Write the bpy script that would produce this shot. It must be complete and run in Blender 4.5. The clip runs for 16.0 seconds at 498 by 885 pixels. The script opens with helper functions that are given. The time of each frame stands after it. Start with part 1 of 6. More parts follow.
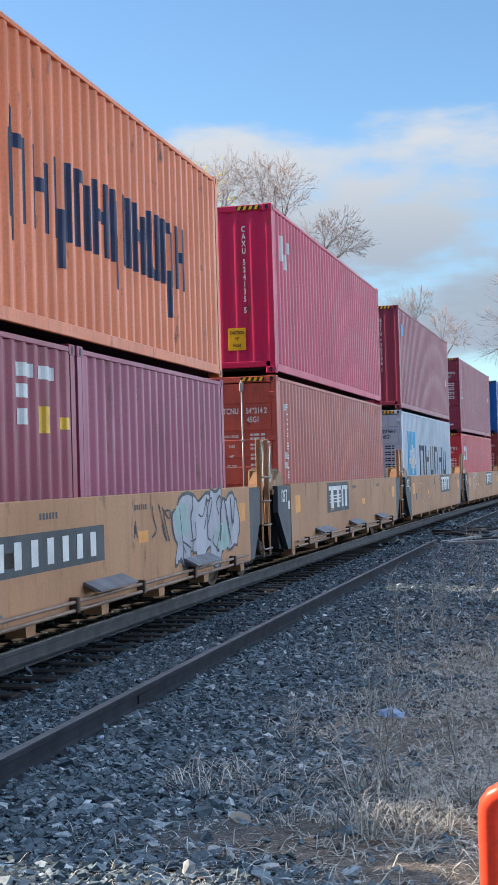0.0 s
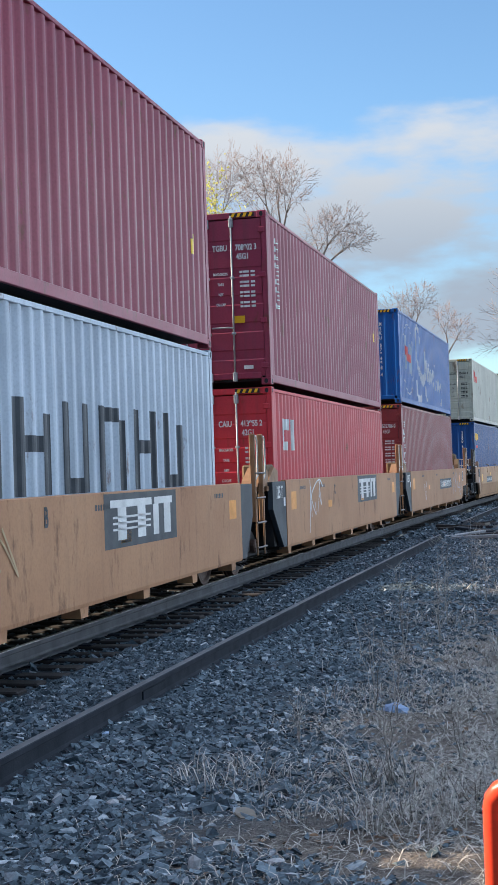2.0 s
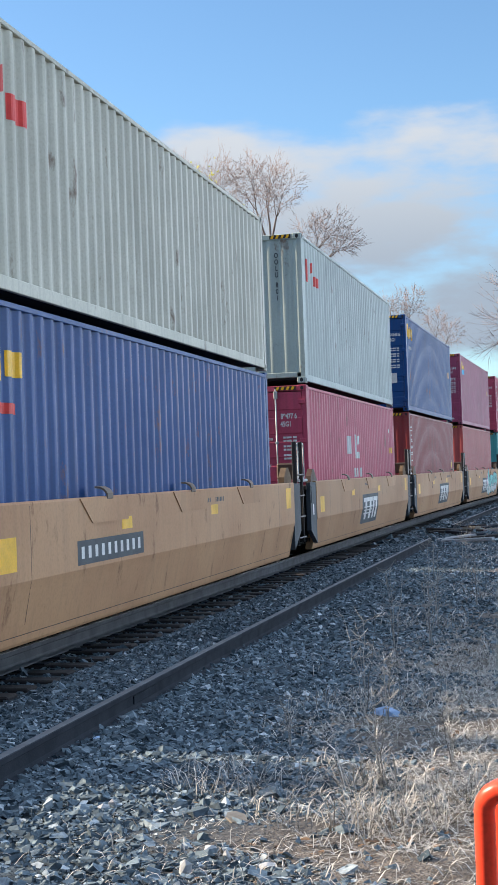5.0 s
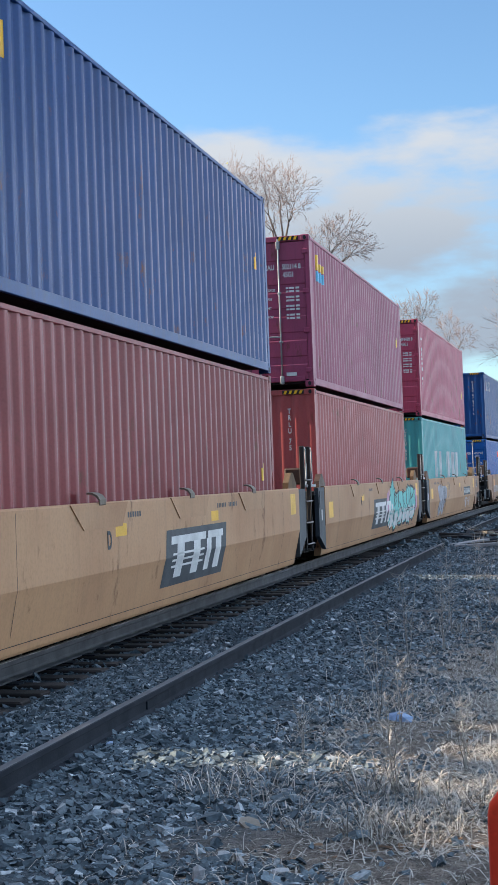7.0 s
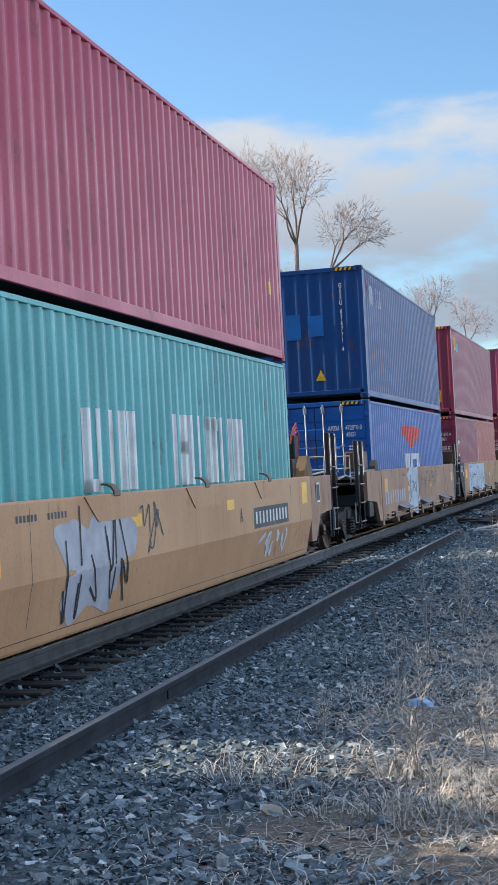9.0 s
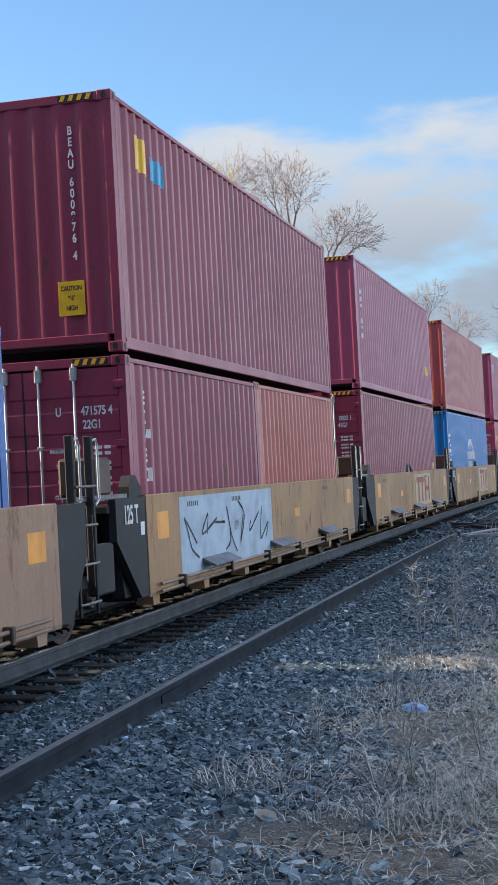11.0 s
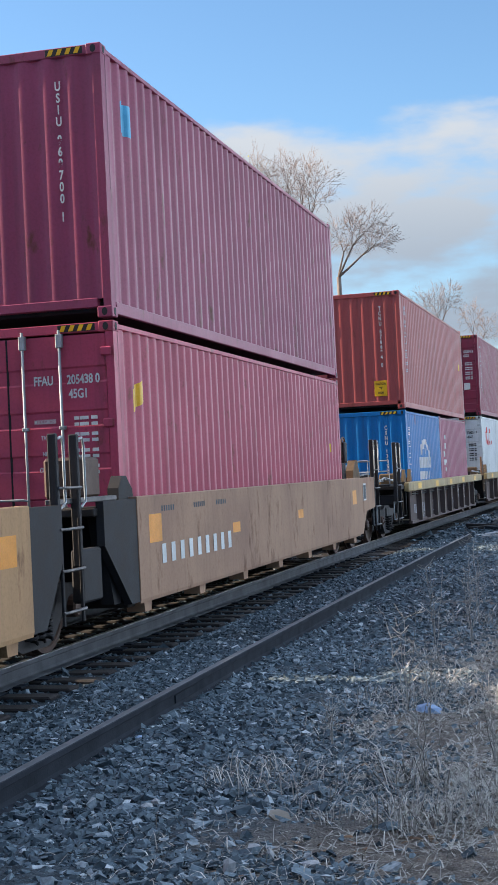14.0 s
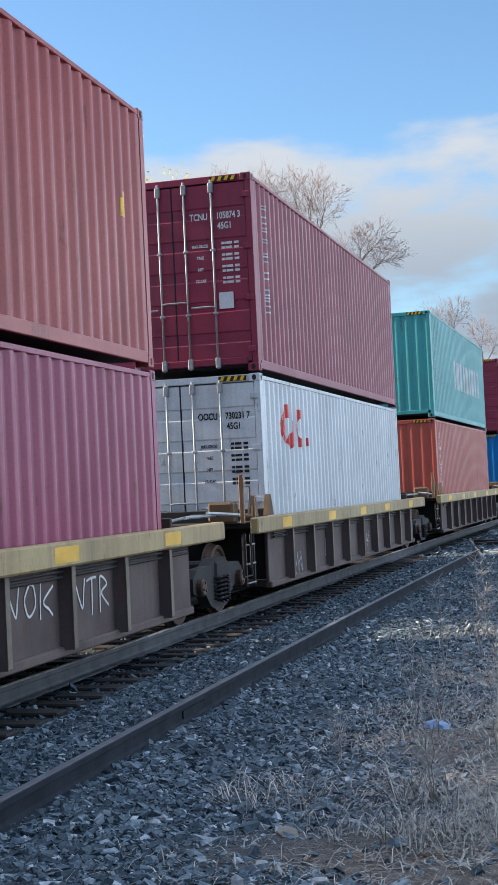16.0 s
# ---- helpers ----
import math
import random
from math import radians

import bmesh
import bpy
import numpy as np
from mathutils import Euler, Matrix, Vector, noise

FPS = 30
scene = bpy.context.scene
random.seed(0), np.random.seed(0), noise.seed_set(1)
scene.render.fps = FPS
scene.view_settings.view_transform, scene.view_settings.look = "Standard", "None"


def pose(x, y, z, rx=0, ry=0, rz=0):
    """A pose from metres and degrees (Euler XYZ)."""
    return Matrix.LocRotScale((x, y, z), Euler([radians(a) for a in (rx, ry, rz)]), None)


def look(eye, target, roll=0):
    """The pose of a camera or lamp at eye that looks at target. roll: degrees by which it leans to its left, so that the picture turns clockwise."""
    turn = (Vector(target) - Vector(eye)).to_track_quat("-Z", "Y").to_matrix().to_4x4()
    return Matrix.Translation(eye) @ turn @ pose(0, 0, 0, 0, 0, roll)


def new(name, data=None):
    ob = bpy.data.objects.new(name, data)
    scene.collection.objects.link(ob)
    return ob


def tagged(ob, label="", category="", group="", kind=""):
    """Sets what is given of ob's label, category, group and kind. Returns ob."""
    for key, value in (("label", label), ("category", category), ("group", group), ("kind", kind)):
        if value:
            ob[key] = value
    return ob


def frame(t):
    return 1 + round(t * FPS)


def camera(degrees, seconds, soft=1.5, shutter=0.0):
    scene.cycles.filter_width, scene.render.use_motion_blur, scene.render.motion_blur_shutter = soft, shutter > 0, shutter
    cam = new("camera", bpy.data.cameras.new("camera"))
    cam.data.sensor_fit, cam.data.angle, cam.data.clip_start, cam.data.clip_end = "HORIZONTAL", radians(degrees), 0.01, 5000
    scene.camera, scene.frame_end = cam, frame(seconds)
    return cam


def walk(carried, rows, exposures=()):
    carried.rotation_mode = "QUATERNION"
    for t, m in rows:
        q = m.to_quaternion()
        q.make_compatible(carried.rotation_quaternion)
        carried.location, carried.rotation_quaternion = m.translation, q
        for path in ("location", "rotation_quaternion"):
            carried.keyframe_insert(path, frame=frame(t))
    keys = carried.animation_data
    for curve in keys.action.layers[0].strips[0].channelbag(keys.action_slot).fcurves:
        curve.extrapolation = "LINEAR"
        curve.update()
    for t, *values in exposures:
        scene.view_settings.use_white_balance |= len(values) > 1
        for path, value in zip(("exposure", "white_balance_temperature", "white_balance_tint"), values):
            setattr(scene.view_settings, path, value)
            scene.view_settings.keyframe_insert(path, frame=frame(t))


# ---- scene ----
# ---- camera ----
EYE = (6.12, 0.0, 1.58)          # x = 0 is the track's middle
RAIL_TOP = -0.07                 # height of the running rails
BEND = 0.0007                    # the track's curve
TURNS = [                        # seconds, yaw, pitch, roll of the held camera
    (0.0, 12.60, 1.29, 1.63),
    (0.5, 12.50, 1.19, 1.71),
    (1.0, 12.61, 1.17, 1.80),
    (1.5, 12.73, 1.17, 1.89),
    (2.0, 12.75, 1.12, 1.86),
    (2.5, 12.74, 1.12, 1.73),
    (3.0, 12.58, 1.12, 1.83),
    (3.5, 12.42, 1.15, 1.87),
    (4.0, 12.24, 1.21, 1.90),
    (6.5, 12.71, 1.40, 2.16),
    (7.0, 12.88, 1.49, 2.06),
    (7.5, 13.13, 1.47, 2.13),
    (8.0, 13.40, 1.36, 2.32),
    (8.5, 13.60, 1.23, 2.47),
    (9.0, 13.58, 1.05, 2.93),
    (9.5, 13.48, 0.96, 3.10),
    (10.0, 13.42, 1.00, 3.10),
    (12.5, 13.31, 1.51, 2.79),
    (13.0, 13.58, 1.46, 2.75),
    (13.5, 13.82, 1.33, 2.84),
    (14.0, 13.91, 1.26, 2.77),
    (14.5, 13.92, 1.26, 2.62),
    (15.0, 13.95, 1.40, 2.74),
    (15.5, 14.08, 1.64, 2.74),
    (16.0, 14.24, 1.90, 2.72),
]
RUN = [(0.0, 0.00), (0.5, 8.08), (1.0, 16.16), (1.5, 24.32), (2.0, 32.37), (2.5, 40.33), (3.0, 48.40), (3.5, 56.34), (4.0, 64.22), (6.5, 103.84), (7.0, 111.80), (7.5, 119.78), (8.0, 127.73), (8.5, 135.59), (9.0, 143.63), (9.5, 151.63), (10.0, 159.41), (12.5, 198.57), (13.0, 206.45), (13.5, 214.38), (14.0, 222.26), (14.5, 230.11), (15.0, 238.04), (15.5, 245.92), (16.0, 253.74)]  # seconds, metres that the train has gone


def run(t):
    """How far the train has rolled at t."""
    return float(np.interp(t, [r[0] for r in RUN], [r[1] for r in RUN]))


cam = camera(20.03, 16.0, soft=1.6)
walk(cam, [(t, pose(*EYE, 90 + p, r, y)) for t, y, p, r in TURNS], exposures=[(0, 1.24, 6400, 11), (16, 1.24, 6400, 11)])

# ---- light ----
SUN_WAY = Vector((1.0, 0.0, -0.44)).normalized()
sun = new("sun", bpy.data.lights.new("sun", "SUN"))
sun.data.energy, sun.data.angle, sun.data.color = 5.0, radians(0.5), (1.0, 0.83, 0.62)
sun.matrix_world = look((0, 0, 30), Vector((0, 0, 30)) + SUN_WAY)


def make_world():
    w = bpy.data.worlds.new("sky")
    scene.world = w
    w.use_nodes = True
    nt = w.node_tree
    nt.nodes.clear()
    N, K = nt.nodes.new, nt.links.new
    out, bg = N("ShaderNodeOutputWorld"), N("ShaderNodeBackground")
    sky = N("ShaderNodeTexSky")
    sky.sky_type, sky.sun_disc = "NISHITA", False
    sky.sun_elevation, sky.sun_rotation = radians(24), radians(276)
    sky.air_density, sky.dust_density, sky.ozone_density = 1.0, 0.2, 3.0
    co, sep = N("ShaderNodeTexCoord"), N("ShaderNodeSeparateXYZ")
    K(co.outputs["Generated"], sep.inputs[0])
    mp = N("ShaderNodeMapping")
    mp.inputs["Location"].default_value = (0.9, 0.2, 0.35)
    mp.inputs["Scale"].default_value = (8.0, 8.0, 24.0)
    K(co.outputs["Generated"], mp.inputs[0])
    nz = N("ShaderNodeTexNoise")
    nz.inputs["Scale"].default_value, nz.inputs["Detail"].default_value, nz.inputs["Roughness"].default_value = 1.0, 8, 0.52
    K(mp.outputs[0], nz.inputs["Vector"])
    # cover falls off with height: a bank of cloud low over the horizon
    ramp = N("ShaderNodeMapRange")
    ramp.interpolation_type = "SMOOTHSTEP"
    for k, v in zip(("From Min", "From Max", "To Min", "To Max"), (0.215, 0.30, 0.22, -0.35)):
        ramp.inputs[k].default_value = v
    K(sep.outputs[2], ramp.inputs["Value"])
    add = N("ShaderNodeMath")
    K(nz.outputs["Fac"], add.inputs[0]); K(ramp.outputs[0], add.inputs[1])
    cut = N("ShaderNodeMapRange")
    cut.interpolation_type = "SMOOTHSTEP"
    cut.inputs["From Min"].default_value, cut.inputs["From Max"].default_value = 0.52, 0.76
    K(add.outputs[0], cut.inputs["Value"])
    # greyer cloud bellies low down, white tops
    tone = N("ShaderNodeMapRange")
    tone.interpolation_type = "SMOOTHSTEP"
    tone.inputs["From Min"].default_value, tone.inputs["From Max"].default_value = 0.12, 0.24
    K(sep.outputs[2], tone.inputs["Value"])
    cmix = N("ShaderNodeMix")
    cmix.data_type = "RGBA"
    cmix.inputs[6].default_value, cmix.inputs[7].default_value = (1.5, 1.8, 2.15, 1), (2.55, 2.72, 2.9, 1)
    K(tone.outputs[0], cmix.inputs[0])
    mix = N("ShaderNodeMix")
    mix.data_type = "RGBA"
    tint = N("ShaderNodeMix")
    tint.data_type, tint.blend_type = "RGBA", "MULTIPLY"
    tint.inputs[0].default_value = 1.0
    tint.inputs[7].default_value = (0.635, 0.725, 0.75, 1)
    K(sky.outputs[0], tint.inputs[6])
    K(cut.outputs[0], mix.inputs[0]); K(tint.outputs[2], mix.inputs[6]); K(cmix.outputs[2], mix.inputs[7])
    # added fill: cloud out of view brightened ahead right, dimmed behind, for container sides
    def facing(way, *span):
        dot = N("ShaderNodeVectorMath")
        dot.operation = "DOT_PRODUCT"
        dot.inputs[1].default_value = way
        K(co.outputs["Generated"], dot.inputs[0])
        r = N("ShaderNodeMapRange")
        r.interpolation_type = "SMOOTHSTEP"
        for k, v in zip(("From Min", "From Max", "To Min", "To Max"), span):
            r.inputs[k].default_value = v
        K(dot.outputs["Value"], r.inputs["Value"])
        return r
    fill_gain = N("ShaderNodeMath")
    fill_gain.operation = "MULTIPLY"
    K(facing((0.78, 0.62, 0.0), 0.74, 0.97, 1.0, 12.0).outputs[0], fill_gain.inputs[0])
    K(facing((0.0, 1.0, 0.0), -0.75, 0.4, 0.48, 1.0).outputs[0], fill_gain.inputs[1])
    front = N("ShaderNodeVectorMath")
    front.operation = "SCALE"
    K(cmix.outputs[2], front.inputs[0]); K(fill_gain.outputs[0], front.inputs["Scale"])
    K(front.outputs[0], mix.inputs[7])
    # higher up, out of view, patchy bright cloud is added as fill light
    hz = N("ShaderNodeTexNoise")
    hz.inputs["Scale"].default_value, hz.inputs["Detail"].default_value = 2.2, 6
    K(co.outputs["Generated"], hz.inputs["Vector"])
    high = N("ShaderNodeMapRange")
    high.interpolation_type = "SMOOTHSTEP"
    high.inputs["From Min"].default_value, high.inputs["From Max"].default_value = 0.36, 0.62
    K(hz.outputs["Fac"], high.inputs["Value"])
    alt = N("ShaderNodeMapRange")
    alt.interpolation_type = "SMOOTHSTEP"
    alt.inputs["From Min"].default_value, alt.inputs["From Max"].default_value = 0.36, 0.6
    K(sep.outputs[2], alt.inputs["Value"])
    both = N("ShaderNodeMath")
    both.operation = "MULTIPLY"
    K(high.outputs[0], both.inputs[0]); K(alt.outputs[0], both.inputs[1])
    top = N("ShaderNodeMix")
    top.data_type = "RGBA"
    top.inputs[7].default_value = (5.4, 6.1, 7.2, 1)
    bright = N("ShaderNodeVectorMath")
    bright.operation = "SCALE"
    bright.inputs[0].default_value = (7.0, 8.4, 10.4)
    K(fill_gain.outputs[0], bright.inputs["Scale"]); K(bright.outputs[0], top.inputs[7])
    K(both.outputs[0], top.inputs[0]); K(mix.outputs[2], top.inputs[6])
    K(top.outputs[2], bg.inputs["Color"])
    bg.inputs["Strength"].default_value = 0.115
    K(bg.outputs[0], out.inputs[0])


make_world()


# ---- materials ----
def material(name, base, dark=None, rough=0.6, metal=0.0, scale=3.0, bump=0.15, grain=60.0, streak=0.0, rust=0.0, vary=0.08, spec=0.25, coat=0.0):
    """Base colour mottled towards dark at two scales, with streaks that run down, rust spots and fine relief."""
    m = bpy.data.materials.new(name)
    m.use_nodes = True
    nt = m.node_tree
    N, K = nt.nodes.new, nt.links.new
    bs = nt.nodes["Principled BSDF"]
    bs.inputs["Roughness"].default_value, bs.inputs["Metallic"].default_value = rough, metal
    bs.inputs["Specular IOR Level"].default_value = spec
    bs.inputs["Coat Weight"].default_value, bs.inputs["Coat Roughness"].default_value = coat, 0.2
    dark = dark or tuple(c * 0.6 for c in base)
    co = N("ShaderNodeTexCoord")
    info = N("ShaderNodeObjectInfo")

    def noise_at(sx, sy, sz, detail=4.0, rough_=0.55):
        mp = N("ShaderNodeMapping")
        mp.inputs["Scale"].default_value = (sx, sy, sz)
        off = N("ShaderNodeVectorMath")
        off.operation = "ADD"
        sc = N("ShaderNodeVectorMath")
        sc.operation = "SCALE"
        sc.inputs["Scale"].default_value = 31.0
        cb = N("ShaderNodeCombineXYZ")
        for i in range(3):
            K(info.outputs["Random"], cb.inputs[i])
        K(cb.outputs[0], sc.inputs[0])
        K(co.outputs["Object"], mp.inputs[0])
        K(mp.outputs[0], off.inputs[0]); K(sc.outputs[0], off.inputs[1])
        n = N("ShaderNodeTexNoise")
        n.inputs["Scale"].default_value, n.inputs["Detail"].default_value, n.inputs["Roughness"].default_value = 1.0, detail, rough_
        K(off.outputs[0], n.inputs["Vector"])
        return n

    def ramp(n, lo, hi, to=1.0):
        r = N("ShaderNodeMapRange")
        r.inputs["From Min"].default_value, r.inputs["From Max"].default_value, r.inputs["To Max"].default_value = lo, hi, to
        K(n.outputs["Fac"], r.inputs["Value"])
        return r

    def mixed(fac, a, b):
        x = N("ShaderNodeMix")
        x.data_type = "RGBA"
        K(fac.outputs[0], x.inputs[0])
        if isinstance(a, tuple): x.inputs[6].default_value = (*a, 1)
        else: K(a, x.inputs[6])
        x.inputs[7].default_value = (*b, 1)
        return x.outputs[2]

    big = noise_at(scale, scale, scale)
    col = mixed(ramp(big, 0.4, 0.75, 0.75), base, dark)
    fine = noise_at(grain, grain, grain, 3)
    col = mixed(ramp(fine, 0.45, 0.8, 0.35), col, tuple(c * 0.5 for c in base))
    if streak:
        col = mixed(ramp(noise_at(9, 9, 0.35, 5), 0.5, 0.72, streak), col, tuple(0.35 * c + 0.03 for c in base))
    if rust:
        col = mixed(ramp(noise_at(3.2, 3.2, 1.3, 7, 0.7), 0.62 - rust * 0.1, 0.7, 0.8), col, (0.12, 0.05, 0.025))
    hsv = N("ShaderNodeHueSaturation")
    val = N("ShaderNodeMapRange")
    val.inputs["To Min"].default_value, val.inputs["To Max"].default_value = 1 - vary, 1 + vary
    K(info.outputs["Random"], val.inputs["Value"]); K(val.outputs[0], hsv.inputs["Value"]); K(col, hsv.inputs["Color"])
    K(hsv.outputs[0], bs.inputs["Base Color"])
    rr = N("ShaderNodeMapRange")
    rr.inputs["To Min"].default_value, rr.inputs["To Max"].default_value = max(0.05, rough - 0.14), min(1, rough + 0.14)
    K(big.outputs["Fac"], rr.inputs["Value"]); K(rr.outputs[0], bs.inputs["Roughness"])
    bp = N("ShaderNodeBump")
    bp.inputs["Strength"].default_value, bp.inputs["Distance"].default_value = bump, 0.01
    K(fine.outputs["Fac"], bp.inputs["Height"]); K(bp.outputs[0], bs.inputs["Normal"])
    return m


def island_material(name, a, b, rough=0.85, third=None, bump=0.3, grain=40.0):
    """Colours that differ from stone to stone or blade to blade."""
    m = bpy.data.materials.new(name)
    m.use_nodes = True
    nt = m.node_tree
    N, K = nt.nodes.new, nt.links.new
    bs = nt.nodes["Principled BSDF"]
    bs.inputs["Roughness"].default_value = rough
    bs.inputs["Specular IOR Level"].default_value = 0.3
    geo, cr = N("ShaderNodeNewGeometry"), N("ShaderNodeValToRGB")
    cr.color_ramp.elements[0].color, cr.color_ramp.elements[1].color = (*a, 1), (*b, 1)
    if third:
        e = cr.color_ramp.elements.new(0.9)
        e.color = (*b, 1)
        cr.color_ramp.elements[2].color = (*third, 1)
    K(geo.outputs["Random Per Island"], cr.inputs[0])
    co, n = N("ShaderNodeTexCoord"), N("ShaderNodeTexNoise")
    n.inputs["Scale"].default_value, n.inputs["Detail"].default_value = grain, 4
    K(co.outputs["Object"], n.inputs["Vector"])
    mx = N("ShaderNodeMix")
    mx.data_type, mx.blend_type = "RGBA", "MULTIPLY"
    mx.inputs[0].default_value = 0.7
    g = N("ShaderNodeMapRange")
    g.inputs["From Min"].default_value, g.inputs["From Max"].default_value = 0.3, 0.7
    g.inputs["To Min"].default_value, g.inputs["To Max"].default_value = 0.45, 1.25
    K(n.outputs["Fac"], g.inputs["Value"])
    K(cr.outputs[0], mx.inputs[6]); K(g.outputs[0], mx.inputs[7]); K(mx.outputs[2], bs.inputs["Base Color"])
    bp = N("ShaderNodeBump")
    bp.inputs["Strength"].default_value, bp.inputs["Distance"].default_value = bump, 0.006
    K(n.outputs["Fac"], bp.inputs["Height"]); K(bp.outputs[0], bs.inputs["Normal"])
    return m


def paint(name, rgb, rust=0.25, streak=0.4):
    return material(name, rgb, tuple(0.75 * c + 0.012 for c in rgb), rough=0.46, scale=0.9, bump=0.05, grain=35, streak=streak, rust=rust, vary=0.04, spec=0.2, coat=0.07)


PAINT = {
    "orange": paint("orange_paint", (0.8, 0.19, 0.055), 0.15),
    "crimson": paint("crimson_paint", (0.58, 0.015, 0.088), 0.05),
    "maroon": paint("maroon_paint", (0.29, 0.04, 0.075)),
    "plum": paint("plum_paint", (0.345, 0.068, 0.13)),
    "rose": paint("rose_brown_paint", (0.49, 0.072, 0.125)),
    "oxblood": paint("oxblood_paint", (0.26, 0.042, 0.045)),
    "brick": paint("brick_red_paint", (0.47, 0.098, 0.07)),
    "rust": paint("rust_brown_paint", (0.42, 0.086, 0.082)),
    "red": paint("red_paint", (0.58, 0.04, 0.055), 0.1),
    "pale": paint("pale_grey_blue_paint", (0.42, 0.5, 0.58), 0.05, 0.3),
    "navy": paint("navy_paint", (0.006, 0.06, 0.215), 0.15),
    "blue": paint("blue_paint", (0.005, 0.1, 0.35), 0.25),
    "sky": paint("bright_blue_paint", (0.003, 0.165, 0.46), 0.1),
    "royal": paint("royal_blue_paint", (0.009, 0.1, 0.37), 0.15),
    "cream": paint("cream_paint", (0.52, 0.51, 0.41), 0.2),
    "mint": paint("pale_green_paint", (0.4, 0.46, 0.43), 0.15),
    "teal": paint("teal_paint", (0.075, 0.38, 0.38), 0.15),
    "white": paint("white_paint", (0.66, 0.69, 0.7), 0.1, 0.3),
}
TAN = material("tan_car_paint", (0.47, 0.245, 0.125), (0.36, 0.175, 0.095), rough=0.65, spec=0.2, scale=0.7, streak=0.25, rust=0.35, bump=0.08, grain=30)
OCHRE = material("ochre_car_paint", (0.47, 0.265, 0.135), (0.37, 0.19, 0.1), rough=0.6, spec=0.2, scale=0.7, streak=0.22, rust=0.2, bump=0.08, grain=30)
DUSTY = material("dusty_ochre_steel", (0.15, 0.1, 0.055), (0.08, 0.055, 0.04), rough=0.8, scale=3, rust=0.3, bump=0.1, grain=30)
GRIME = material("grimy_brown_paint", (0.42, 0.255, 0.165), (0.26, 0.155, 0.12), rough=0.75, spec=0.2, scale=0.8, streak=0.25, rust=0.5, bump=0.1, grain=30)
DRAB = material("weathered_tan_paint", (0.46, 0.27, 0.135), (0.25, 0.15, 0.105), rough=0.75, spec=0.2, scale=0.8, streak=0.3, rust=0.6, bump=0.1, grain=30)
BROWN = material("dark_brown_steel", (0.125, 0.088, 0.08), (0.06, 0.044, 0.044), rough=0.75, scale=1.2, streak=0.5, rust=0.4, grain=30)
CHORD = material("faded_yellow_chord", (0.42, 0.31, 0.15), (0.26, 0.18, 0.1), rough=0.6, scale=1.5, streak=0.6, rust=0.4, grain=30)
RIB = material("pale_worn_rib_paint", (0.21, 0.17, 0.13), (0.09, 0.07, 0.06), rough=0.7, scale=2.5, streak=0.3, rust=0.5, grain=30)
GREY = material("dark_grey_paint", (0.05, 0.062, 0.075), rough=0.6, scale=1.5, streak=0.4)
BLACK = material("grimy_black_steel", (0.022, 0.022, 0.025), (0.04, 0.032, 0.028), rough=0.7, scale=4)
WHEEL = material("rusty_wheel_steel", (0.09, 0.055, 0.042), (0.05, 0.035, 0.03), rough=0.6, metal=0.3, scale=5)
GALV = material("galvanised_steel", (0.36, 0.39, 0.41), (0.22, 0.22, 0.22), rough=0.55, metal=0.4, scale=6)
STEP = material("worn_step_iron", (0.13, 0.125, 0.125), (0.06, 0.055, 0.055), rough=0.5, metal=0.4, scale=6)
PIPE = material("rusty_tan_pipe", (0.26, 0.17, 0.12), (0.13, 0.085, 0.065), rough=0.55, scale=5, rust=0.4)
TREAD = material("worn_grey_tread", (0.17, 0.175, 0.2), (0.09, 0.085, 0.09), rough=0.6, scale=4, rust=0.3)
POST = material("weathered_tan_steel", (0.29, 0.16, 0.085), rough=0.6, scale=5, rust=0.4)
SPARETOP = material("dull_rail_head", (0.11, 0.12, 0.135), (0.06, 0.065, 0.07), rough=0.6, metal=0.0, spec=0.2, scale=4)
RAILSIDE = material("dark_rail_steel", (0.03, 0.035, 0.044), (0.018, 0.02, 0.025), rough=0.8, metal=0.0, spec=0.04, scale=4)
RUNSIDE = material("dusty_rail_steel", (0.08, 0.085, 0.095), (0.045, 0.044, 0.047), rough=0.75, metal=0.1, scale=4)
RAILTOP = material("worn_rail_head", (0.36, 0.36, 0.37), (0.22, 0.21, 0.21), rough=0.35, metal=0.9, scale=5)
TIMBER = material("creosoted_tie_wood", (0.042, 0.036, 0.034), (0.026, 0.022, 0.021), rough=0.9, scale=5, grain=25, bump=0.5)
